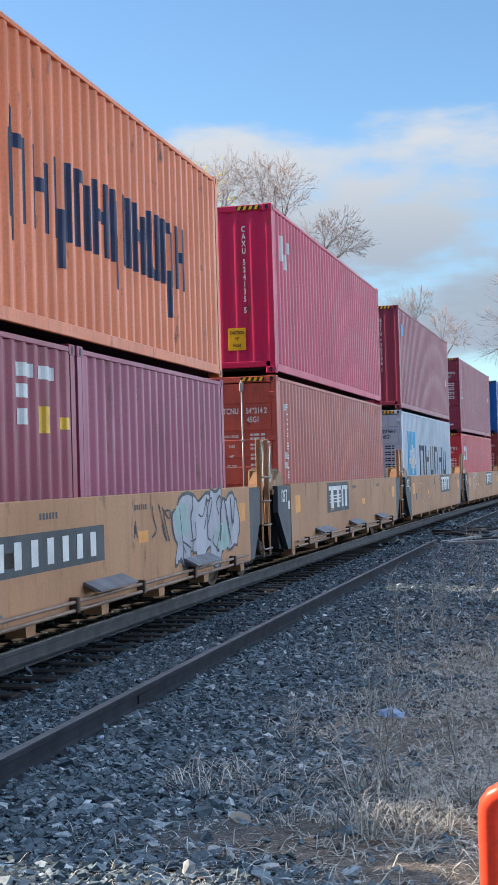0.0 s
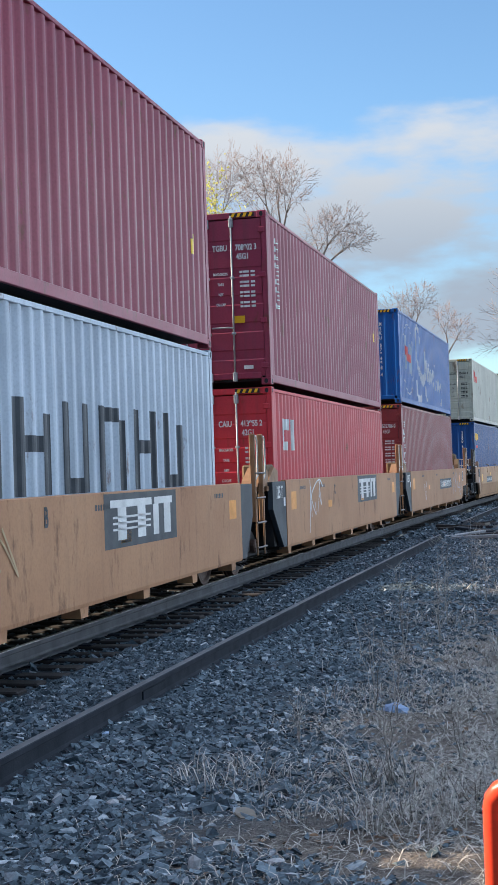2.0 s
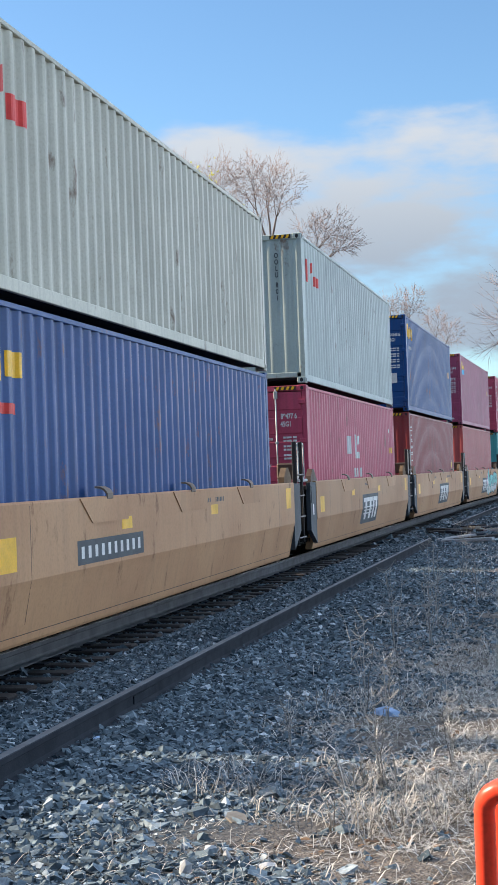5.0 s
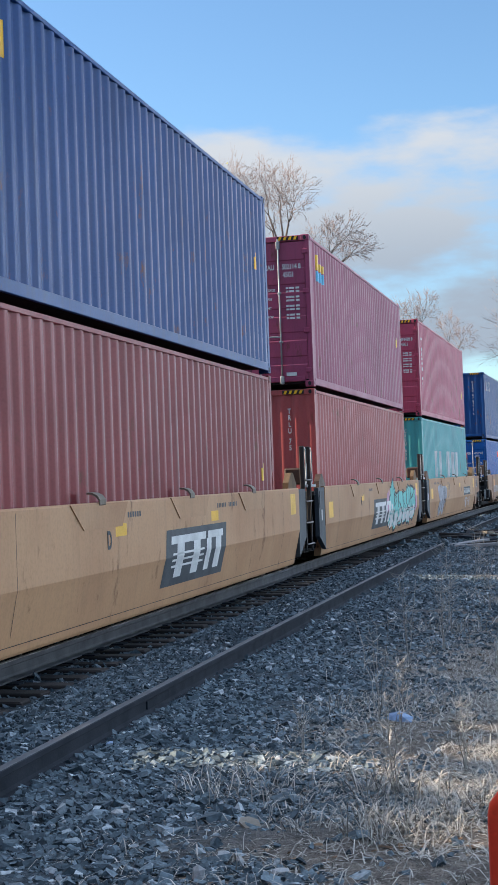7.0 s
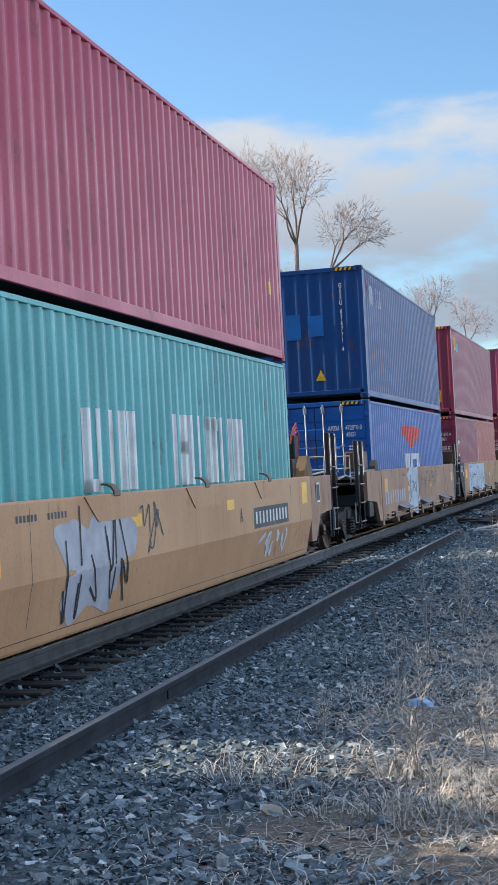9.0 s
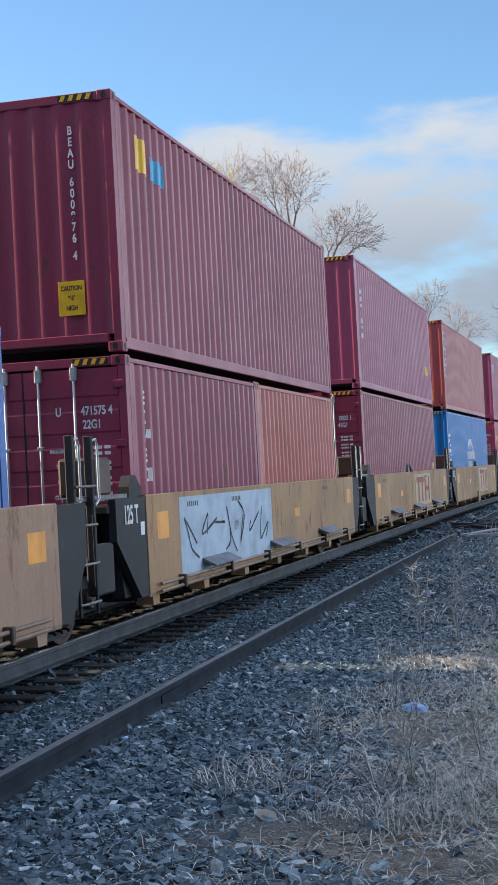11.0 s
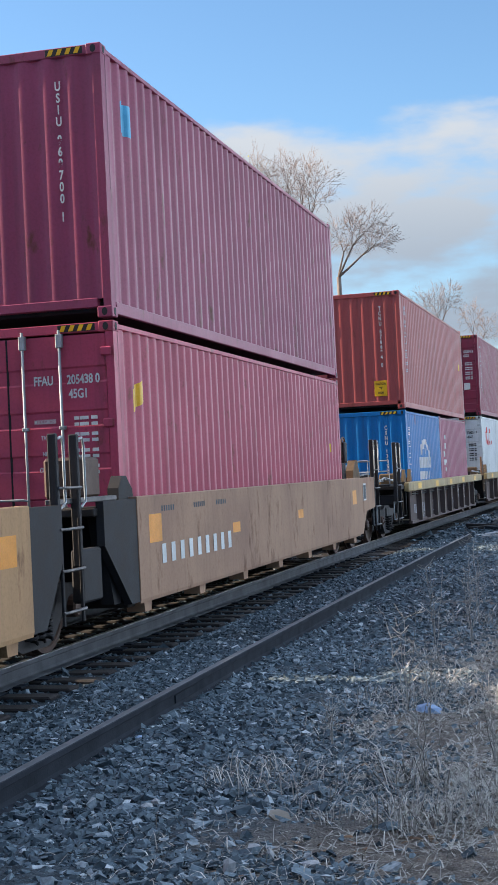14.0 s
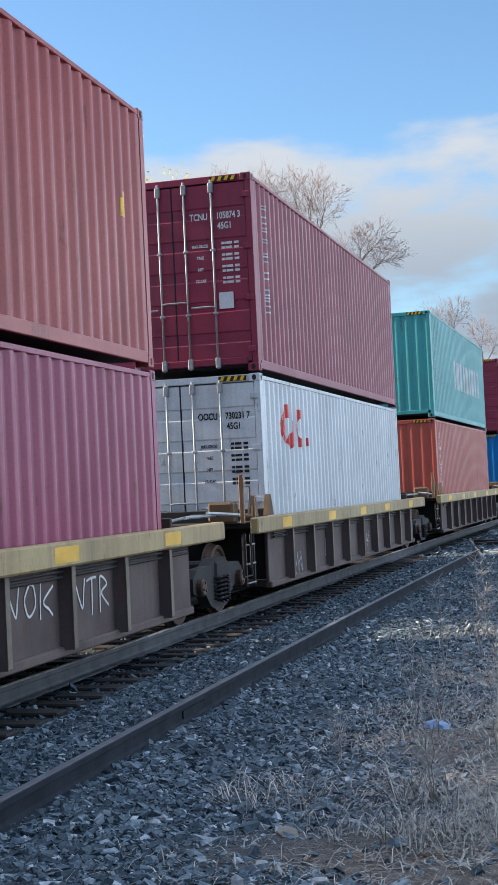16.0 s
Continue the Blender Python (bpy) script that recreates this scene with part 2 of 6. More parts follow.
MARKS = {
    "white": material("white_marking", (0.72, 0.72, 0.7), rough=0.6, vary=0.02),
    "black": material("black_marking", (0.02, 0.022, 0.026), rough=0.6),
    "slate": material("slate_marking", (0.06, 0.07, 0.08), rough=0.6),
    "ink": material("ink_blue_marking", (0.02, 0.03, 0.08), rough=0.6),
    "yellow": material("yellow_reflector", (0.85, 0.47, 0.02), rough=0.4),
    "amber": material("amber_reflector", (0.8, 0.31, 0.025), rough=0.4),
    "red": material("red_marking", (0.7, 0.05, 0.04), rough=0.5),
    "oxide": material("oxide_red_marking", (0.3, 0.06, 0.05), rough=0.6),
    "cyan": material("light_blue_marking", (0.09, 0.42, 0.66), rough=0.5),
    "aqua": material("aqua_graffiti", (0.12, 0.55, 0.5), rough=0.5),
    "chalk": material("chalky_white_brushwork", (0.6, 0.63, 0.67), rough=0.7),
    "ghost": material("pale_blue_graffiti", (0.42, 0.5, 0.58), rough=0.6),
    "silver": material("silver_graffiti", (0.4, 0.4, 0.45), rough=0.5),
    "patch": material("newer_blue_paint", (0.008, 0.13, 0.4), rough=0.5),
    "mist": material("pale_green_graffiti", (0.36, 0.5, 0.47), rough=0.6),
    "pink": material("pink_graffiti", (0.6, 0.3, 0.42), rough=0.5),
    "buff": material("buff_marking", (0.5, 0.36, 0.2), rough=0.6),
}
HOSE = material("dull_red_rubber", (0.32, 0.05, 0.06), rough=0.6, scale=6)
SAFETY = material("safety_orange_plastic", (0.95, 0.085, 0.04), (0.85, 0.06, 0.03), rough=0.35, scale=6, bump=0.03)
BARK = material("bare_twig_bark", (0.23, 0.185, 0.165), (0.16, 0.13, 0.115), rough=0.9, scale=2)
TWIG = material("reddish_twigs", (0.34, 0.26, 0.235), rough=0.9, scale=1)
LEAF = island_material("spring_leaves", (0.48, 0.45, 0.08), (0.62, 0.57, 0.16), rough=0.7)


def let_light_through(m, share):
    nt = m.node_tree
    out, bs = nt.nodes["Material Output"], nt.nodes["Principled BSDF"]
    tr, mx = nt.nodes.new("ShaderNodeBsdfTranslucent"), nt.nodes.new("ShaderNodeMixShader")
    mx.inputs[0].default_value = share
    nt.links.new(bs.inputs["Base Color"].links[0].from_socket, tr.inputs[0])
    nt.links.new(bs.outputs[0], mx.inputs[1]); nt.links.new(tr.outputs[0], mx.inputs[2]); nt.links.new(mx.outputs[0], out.inputs[0])


let_light_through(LEAF, 0.55)
STONE = island_material("ballast_stone", (0.034, 0.053, 0.068), (0.15, 0.2, 0.235), third=(0.44, 0.49, 0.52))
STRAW = island_material("dry_grass", (0.19, 0.178, 0.165), (0.58, 0.55, 0.5), rough=0.9)
LEAFLITTER = island_material("dead_leaves", (0.11, 0.065, 0.04), (0.24, 0.15, 0.09), rough=0.9)


def ground_material():
    m = bpy.data.materials.new("ground")
    m.use_nodes = True
    nt = m.node_tree
    N, K = nt.nodes.new, nt.links.new
    bs = nt.nodes["Principled BSDF"]
    bs.inputs["Roughness"].default_value = 0.95
    bs.inputs["Specular IOR Level"].default_value = 0.2
    co, sep = N("ShaderNodeTexCoord"), N("ShaderNodeSeparateXYZ")
    K(co.outputs["Object"], sep.inputs[0])

    def nz(s, d=5):
        n = N("ShaderNodeTexNoise")
        n.inputs["Scale"].default_value, n.inputs["Detail"].default_value = s, d
        K(co.outputs["Object"], n.inputs["Vector"])
        return n

    def mix(f, a, b):
        x = N("ShaderNodeMix")
        x.data_type = "RGBA"
        K(f, x.inputs[0])
        for s, v in ((6, a), (7, b)):
            if isinstance(v, tuple): x.inputs[s].default_value = (*v, 1)
            else: K(v, x.inputs[s])
        return x.outputs[2]

    def rng(o, a, b):
        r = N("ShaderNodeMapRange")
        r.inputs["From Min"].default_value, r.inputs["From Max"].default_value = a, b
        K(o, r.inputs["Value"])
        return r.outputs[0]

    vor = N("ShaderNodeTexVoronoi")
    vor.inputs["Scale"].default_value = 22
    K(co.outputs["Object"], vor.inputs["Vector"])
    bw = N("ShaderNodeRGBToBW")
    K(vor.outputs["Color"], bw.inputs[0])
    # sheet under the stones darkened, painting in the shade of the gaps between
    gravel = mix(bw.outputs[0], (0.016, 0.023, 0.03), (0.07, 0.09, 0.105))
    dirt = mix(rng(nz(9, 8).outputs["Fac"], 0.35, 0.65), (0.08, 0.07, 0.062), (0.2, 0.17, 0.145))
    dirt = mix(rng(nz(70, 3).outputs["Fac"], 0.45, 0.7), dirt, (0.06, 0.048, 0.04))
    ad = N("ShaderNodeMath")
    ad.operation = "MULTIPLY_ADD"
    ad.inputs[1].default_value = 2.2
    K(nz(0.9, 5).outputs["Fac"], ad.inputs[0]); K(sep.outputs[0], ad.inputs[2])
    col = mix(rng(ad.outputs[0], 4.9, 5.9), gravel, dirt)
    K(col, bs.inputs["Base Color"])
    bp = N("ShaderNodeBump")
    bp.inputs["Strength"].default_value, bp.inputs["Distance"].default_value = 0.8, 0.03
    K(nz(45, 4).outputs["Fac"], bp.inputs["Height"]); K(bp.outputs[0], bs.inputs["Normal"])
    return m


GROUND = ground_material()


# ---- mesh helpers ----
class Solid:
    """Vertices and faces, gathered piece by piece into one mesh."""

    def __init__(self):
        self.v, self.f = [], []

    def add(self, verts, faces):
        n = len(self.v)
        self.v += [tuple(p) for p in verts]
        self.f += [tuple(i + n for i in f) for f in faces]
        return self

    def box(self, x0, x1, y0, y1, z0, z1, c=0.008):
        """A block with chamfered edges."""
        c = min(c, (x1 - x0) * 0.3, (y1 - y0) * 0.3, (z1 - z0) * 0.3)
        bm = bmesh.new()
        bmesh.ops.create_cube(bm, size=1)
        for p in bm.verts:
            p.co = ((x0 + x1) / 2 + p.co.x * (x1 - x0), (y0 + y1) / 2 + p.co.y * (y1 - y0), (z0 + z1) / 2 + p.co.z * (z1 - z0))
        bmesh.ops.bevel(bm, geom=bm.edges[:], offset=c, segments=1, affect="EDGES")
        bm.verts.index_update()
        self.add([p.co for p in bm.verts], [[q.index for q in f.verts] for f in bm.faces])
        bm.free()
        return self

    def prism(self, outline, y0, y1, axis="y"):
        """A closed outline drawn out along an axis: outline in (x, z) along y, in (y, z) along x, in (x, y) along z."""
        n = len(outline)
        put = {"y": lambda a, b, d: (a, d, b), "x": lambda a, b, d: (d, a, b), "z": lambda a, b, d: (a, b, d)}[axis]
        vs = [put(a, b, y0) for a, b in outline] + [put(a, b, y1) for a, b in outline]
        fs = [tuple(range(n)), tuple(range(2 * n - 1, n - 1, -1))] + [(i, i + n, (i + 1) % n + n, (i + 1) % n) for i in range(n)]
        return self.add(vs, fs)

    def tube(self, path, r, n=8, r1=None):
        """A round bar along a path, tapering from r to r1."""
        r1 = r if r1 is None else r1
        pts = [Vector(p) for p in path]
        vs, fs = [], []
        for i, p in enumerate(pts):
            way = (pts[min(i + 1, len(pts) - 1)] - pts[max(i - 1, 0)]).normalized()
            a = way.orthogonal().normalized() if i == 0 else (a - way * a.dot(way)).normalized()
            b = way.cross(a)
            q = r + (r1 - r) * i / max(1, len(pts) - 1)
            vs += [p + (a * math.cos(2 * math.pi * k / n) + b * math.sin(2 * math.pi * k / n)) * q for k in range(n)]
        for i in range(len(pts) - 1):
            fs += [(i * n + k, i * n + (k + 1) % n, (i + 1) * n + (k + 1) % n, (i + 1) * n + k) for k in range(n)]
        fs += [tuple(range(n - 1, -1, -1)), tuple(range((len(pts) - 1) * n, len(pts) * n))]
        return self.add(vs, fs)

    def lathe(self, profile, n=28):
        """Turned round the x axis: profile in (x, radius)."""
        vs = [(x, r * math.cos(2 * math.pi * k / n), r * math.sin(2 * math.pi * k / n)) for x, r in profile for k in range(n)]
        m = len(profile)
        fs = [(i * n + k, (i + 1) * n + k, (i + 1) * n + (k + 1) % n, i * n + (k + 1) % n) for i in range(m - 1) for k in range(n)]
        fs += [tuple(range(n)), tuple(range(m * n - 1, (m - 1) * n - 1, -1))]
        return self.add(vs, fs)

    def mesh(self, name, mat, smooth=False):
        me = bpy.data.meshes.new(name)
        me.from_pydata(self.v, [], self.f)
        me.materials.append(mat)
        bm = bmesh.new()
        bm.from_mesh(me)
        bmesh.ops.recalc_face_normals(bm, faces=bm.faces)
        bm.to_mesh(me)
        bm.free()
        if smooth:
            me.shade_smooth()
        return me


def part(name, solid, mat, parent, label="", smooth=False):
    """Links a solid, or a mesh that is ready, as one part under a thing or under a part."""
    me = solid if isinstance(solid, bpy.types.Mesh) else solid.mesh(name, mat, smooth)
    ob = new(name, me)
    ob.parent = parent
    if isinstance(solid, bpy.types.Mesh):
        ob.material_slots[0].link = "OBJECT"
        ob.material_slots[0].material = mat
    return tagged(ob, label)


GLYPHS = {}


def glyphs(text, size):
    if (text, size) not in GLYPHS:
        cu = bpy.data.curves.new("writing", "FONT")
        cu.body, cu.size, cu.extrude = text, size, 0.001
        cu.align_x, cu.align_y = "CENTER", "CENTER"
        cu.offset = size * 0.026
        ob = bpy.data.objects.new("writing", cu)
        me = bpy.data.meshes.new_from_object(ob)
        me.materials.clear()
        me.materials.append(MARKS["white"])
        bpy.data.objects.remove(ob)
        GLYPHS[(text, size)] = me
    return GLYPHS[(text, size)]


def write(text, size, mat, parent, m, name="writing"):
    ob = part(name, glyphs(text, size), mat, parent)
    ob.matrix_local = m @ Matrix.Diagonal((0.78, 1.08, 1, 1))
    return ob


# ---- the train's way ----
def on_track(Y):
    """The pose of what stands at Y metres along the track."""
    q = max(Y, -20.0)
    x, slope = BEND * q * q / 2 + BEND * q * (Y - q), BEND * q
    return Matrix.Translation((x, Y, 0)) @ Matrix.Rotation(-math.atan(slope), 4, "Z")


ROLLING = []    # things that roll with the train, and how far along it they stand
TURNING = []    # wheelsets, and where their axle stands along the train

# ---- ground and track ----
def make_ground():
    xs = np.concatenate([[-900, -300, -120, -60, -30, -15, -8, -4, -2.2], np.arange(-1.6, 8.01, 0.2), [9, 11, 14, 20, 35, 70, 150, 400, 900]])
    ys = np.concatenate([[-600, -200, -80, -30, -10, 0, 3], np.arange(4.5, 30, 0.25), np.arange(30, 70, 2), np.arange(70, 200, 12), [220, 300, 450, 800, 1600, 3000]])
    X, Y = np.meshgrid(xs, ys)
    track = BEND * np.clip(Y, -20, 400) ** 2 / 2
    off = X - track
    Z = -0.235 - 0.065 * np.clip((1.75 - off) / 0.3, 0, 1) - 0.05 * np.clip((off - 3.0) / 2, 0, 1) - 0.35 * np.clip((-off - 2.2) / 3, 0, 1)
    for i in range(Z.shape[0]):
        for j in range(Z.shape[1]):
            if -3 < off[i, j] < 15 and 0 < Y[i, j] < 60:
                Z[i, j] += 0.035 * noise.noise((X[i, j] * 1.3, Y[i, j] * 1.3, 0)) * min(1, max(0.3, (off[i, j] - 1) / 2))
    n = len(xs)
    v = np.stack([X, Y, Z], -1).reshape(-1, 3)
    f = [(i * n + j, i * n + j + 1, (i + 1) * n + j + 1, (i + 1) * n + j) for i in range(len(ys) - 1) for j in range(n - 1)]
    me = bpy.data.meshes.new("ground")
    me.from_pydata(v.tolist(), [], f)
    me.materials.append(GROUND)
    me.shade_smooth()
    return tagged(new("ground", me), "grey ballast gravel giving way to dry brown dirt", "ground", kind="structure")


def sweep(outline, x_off, z_off, y0, y1, step=3.0):
    """A rail's section drawn out along the curve of the track."""
    s = Solid()
    ys = list(np.arange(y0, y1, step)) + [y1]
    n = len(outline)
    vs = []
    for y in ys:
        m = on_track(y)
        vs += [m @ Vector((x_off + a, 0, z_off + b)) for a, b in outline]
    fs = [(i * n + k, i * n + (k + 1) % n, (i + 1) * n + (k + 1) % n, (i + 1) * n + k) for i in range(len(ys) - 1) for k in range(n)]
    fs += [tuple(range(n)), tuple(range(len(vs) - 1, len(vs) - n - 1, -1))]
    return s.add(vs, fs)


RAIL_BODY = [(-.076, -.186), (.076, -.186), (.076, -.172), (.02, -.155), (.009, -.13), (.009, -.055), (.02, -.045), (.036, -.04), (.036, -.006), (.03, -.002), (-.03, -.002), (-.036, -.006), (-.036, -.04), (-.02, -.045), (-.009, -.055), (-.009, -.13), (-.02, -.155), (-.076, -.172)]
RAIL_HEAD = [(-.03, -.004), (.03, -.004), (.028, 0.001), (0, .002), (-.028, 0.001)]


def make_track():
    track = tagged(new("railway_track"), "steel rails on dark creosoted timber ties in grey ballast", "railway track")
    for x in (-0.755, 0.755):
        r = part("rail", sweep(RAIL_BODY, x, RAIL_TOP, -30, 330), RUNSIDE, track)
        part("rail_head", sweep(RAIL_HEAD, x, RAIL_TOP, -30, 330), RAILTOP, r, "bright worn running surface")
    rng = random.Random(4)
    tie = Solid().box(-1.42, 1.42, -0.115, 0.115, -0.36, -0.19, 0.015).mesh("tie", TIMBER)
    plate = Solid().box(-0.1, 0.26, -0.09, 0.09, -0.19, -0.174, 0.004).mesh("tie_plate", RAILSIDE)
    for i in range(110):
        y = 5 + i * 0.5 + rng.uniform(-.03, .03)
        t = part("tie", tie, TIMBER, track)
        t.matrix_local = on_track(y) @ pose(rng.uniform(-.04, .04), 0, RAIL_TOP + rng.uniform(-.012, .004), 0, 0, rng.uniform(-1, 1))
        if y < 32:
            p = part("tie_plate", plate, RAILSIDE, t)
            p.location = (0.68, 0, 0)
    far = Solid()
    for i in range(300):
        m = on_track(60 + i * 0.6)
        far.add([m @ Vector(p) for p in ((-1.4, -.11, -.25), (1.4, -.11, -.25), (1.4, .11, -.25), (-1.4, .11, -.25), (-1.4, -.11, -.36), (1.4, -.11, -.36), (1.4, .11, -.36), (-1.4, .11, -.36))],
                [(0, 1, 2, 3), (0, 4, 5, 1), (1, 5, 6, 2), (2, 6, 7, 3), (3, 7, 4, 0)])
    tagged(part("distant_tie", far, TIMBER, track), kind="stuff")
    return track


def make_spare_rail(x, y0, y1, joint=True):
    ob = tagged(new("spare_rail"), "long dark loose steel rail lying upright on the gravel", "rail")
    b = part("rail_body", sweep(RAIL_BODY, x, -0.055, y0, y1), RAILSIDE, ob)
    part("rail_head", sweep(RAIL_HEAD, x, -0.055, y0, y1), SPARETOP, ob, "dull rusted rail head")
    if not joint:
        return ob
    m = on_track(10.85)
    joint = Solid().box(x + 0.009, x + 0.022, -0.3, 0.3, -0.18, -0.115)
    j = part("joint_bar", joint, RAILSIDE, ob)
    j.matrix_local = m
    return ob


def scatter_stones(name, count, place, size, seed, mat, label, flat=0.7):
    """Broken stones of many sizes strewn over a stretch of ground, one mesh."""
    rng = np.random.default_rng(seed)
    bm = bmesh.new()
    bmesh.ops.create_cube(bm, size=1.35)
    bmesh.ops.triangulate(bm, faces=bm.faces[:])
    bv = np.array([v.co[:] for v in bm.verts])
    bf = np.array([[v.index for v in f.verts] for f in bm.faces])
    bm.free()
    P = place(rng, count)
    n = len(P)
    V = bv[None] * (1 + rng.uniform(-.55, .45, (n, len(bv), 1)))
    V = (V + rng.uniform(-.22, .22, V.shape)) * rng.uniform(0.55, 1.35, (n, 1, 3))
    q = rng.normal(size=(n, 4)); q /= np.linalg.norm(q, axis=1)[:, None]
    w, x, y, z = q.T
    R = np.stack([np.stack([1 - 2 * (y * y + z * z), 2 * (x * y - z * w), 2 * (x * z + y * w)], -1),
                  np.stack([2 * (x * y + z * w), 1 - 2 * (x * x + z * z), 2 * (y * z - x * w)], -1),
                  np.stack([2 * (x * z - y * w), 2 * (y * z + x * w), 1 - 2 * (x * x + y * y)], -1)], 1)
    V = np.einsum("nij,nkj->nki", R, V)
    V[:, :, 2] *= flat
    r = rng.uniform(size[0], size[1], n) * np.exp(rng.normal(0, 0.25, n))
    V = V * r[:, None, None] + P[:, None]
    V[:, :, 2] += (r * 0.25)[:, None]
    F = (bf[None] + (np.arange(n) * len(bv))[:, None, None]).reshape(-1, 3)
    me = bpy.data.meshes.new(name)
    me.vertices.add(n * len(bv))
    me.vertices.foreach_set("co", V.reshape(-1))
    me.loops.add(len(F) * 3)
    me.loops.foreach_set("vertex_index", F.reshape(-1))
    me.polygons.add(len(F))
    me.polygons.foreach_set("loop_start", np.arange(len(F)) * 3)
    me.update(calc_edges=True)
    me.shade_flat()
    me.materials.append(mat)
    return tagged(new(name, me), label, "gravel", kind="stuff")


def ground_z(x, y):
    off = x - BEND * y * y / 2
    return -0.235 - 0.065 * np.clip((1.75 - off) / 0.3, 0, 1) - 0.05 * np.clip((off - 3.0) / 2, 0, 1)


def ballast_place(y0, y1, x0, x1, edge, fade):
    def go(rng, n):
        y = rng.uniform(y0, y1, n)
        x = rng.uniform(x0, x1, n)
        wave = 0.35 * np.sin(y * 1.7) + 0.25 * np.sin(y * 4.1 + 1)
        wave = wave + 0.6 * np.clip((6.9 - y) / 0.6, 0, 1)
        keep = rng.uniform(0, 1, n) < np.clip(1 - (x - edge - wave) / fade, 0.03, 1)
        x, y = x[keep], y[keep]
        x = x + BEND * y * y / 2
        return np.stack([x, y, ground_z(x, y)], -1)
    return go


def strew_blades(name, count, place, length, seed, mat, label, width=0.004, lie=0.75, category="grass"):
    """Bent dry blades, each a tapering strip of two pieces."""
    rng = np.random.default_rng(seed)
    P = place(rng, count)
    n = len(P)
    az = rng.uniform(0, 2 * np.pi, n)
    L = rng.uniform(*length, n)
    up = np.clip(rng.normal(1 - lie, 0.25, n), 0.02, 1.2)
    w = width * rng.uniform(0.6, 1.6, n)
    d = np.stack([np.cos(az) , np.sin(az)], -1)
    side = np.stack([-np.sin(az), np.cos(az), np.zeros(n)], -1) * w[:, None]
    el = up * 1.4
    k = lambda f, e: np.concatenate([d * (L * f * np.cos(e))[:, None], (L * f * np.sin(e))[:, None]], -1)
    A = P
    B = A + k(0.5, el)
    Cc = B + k(0.5, el * 0.35 - 0.15)
    Cc[:, 2] = np.maximum(Cc[:, 2], P[:, 2] + 0.004)
    V = np.stack([A - side, A + side, B + side * .8, B - side * .8, Cc], 1).reshape(-1, 3)
    me = bpy.data.meshes.new(name)
    i = np.arange(n) * 5
    quads = np.stack([i, i + 1, i + 2, i + 3], -1).tolist()
    tris = np.stack([i + 3, i + 2, i + 4], -1).tolist()
    me.from_pydata(V.tolist(), [], quads + tris)
    me.materials.append(mat)
    return tagged(new(name, me), label, category, kind="stuff")


def dirt_place(y0, y1, x0, x1):
    def go(rng, n):
        y, x = rng.uniform(y0, y1, n), rng.uniform(x0, x1, n)
        patch = 0.5 + 0.5 * np.sin(x * 3.1 + 2 * np.sin(y * .9)) * np.sin(y * 1.7 + x)
        wave = 0.35 * np.sin(y * 1.7)
        keep = (rng.uniform(0, 1, n) < 0.4 + 0.6 * patch) & (rng.uniform(0, 1, n) < np.clip((x - 3.7 - wave) / 1.1, 0.01, 1))
        x, y = x[keep], y[keep]
        return np.stack([x, y, ground_z(x, y)], -1)
    return go


def make_tuft(x, y, r, h, blades, seed):
    def place(rng, n):
        a, q = rng.uniform(0, 6.283, n), r * np.sqrt(rng.uniform(0, 1, n)) * 0.5
        X, Y = x + q * np.cos(a), y + q * np.sin(a)
        return np.stack([X, Y, ground_z(X, Y)], -1)
    ob = strew_blades("grass_tuft", blades, place, (h * 0.5, h), seed, STRAW, "dry pale tuft of dead grass on dirt", 0.0026, 0.5)
    del ob["kind"]
    return ob


def make_weed(x, y, h, seed, stems=5):
    rng = random.Random(seed)
    s = Solid()
    z = float(ground_z(np.float64(x), np.float64(y)))
    for i in range(stems):
        a = rng.uniform(0, 6.28)
        lean = rng.uniform(0.03, 0.22) * h
        p = [Vector((x, y, z - 0.02))]
        for k in range(1, 6):
            p.append(Vector((x + math.cos(a) * lean * k / 5 + rng.uniform(-.012, .012), y + math.sin(a) * lean * k / 5, z + h * rng.uniform(.85, 1) * k / 5)))
        s.tube(p, 0.0045, 4, 0.002)
        for k in range(2, 6):
            for _ in range(3):
                b = rng.uniform(0, 6.28)
                l = rng.uniform(.05, .2) * h
                e = p[k] + Vector((math.cos(b) * l, math.sin(b) * l, l * rng.uniform(.2, 1.1)))
                s.tube([p[k], (p[k] + e) / 2 + Vector((0, 0, -.01)), e], 0.0028, 3, 0.0015)
    ob = tagged(new("dry_weed"), "thin dry leafless weed standing in the gravel", "weed")
    part("stem", s, STRAW, ob)
    return ob


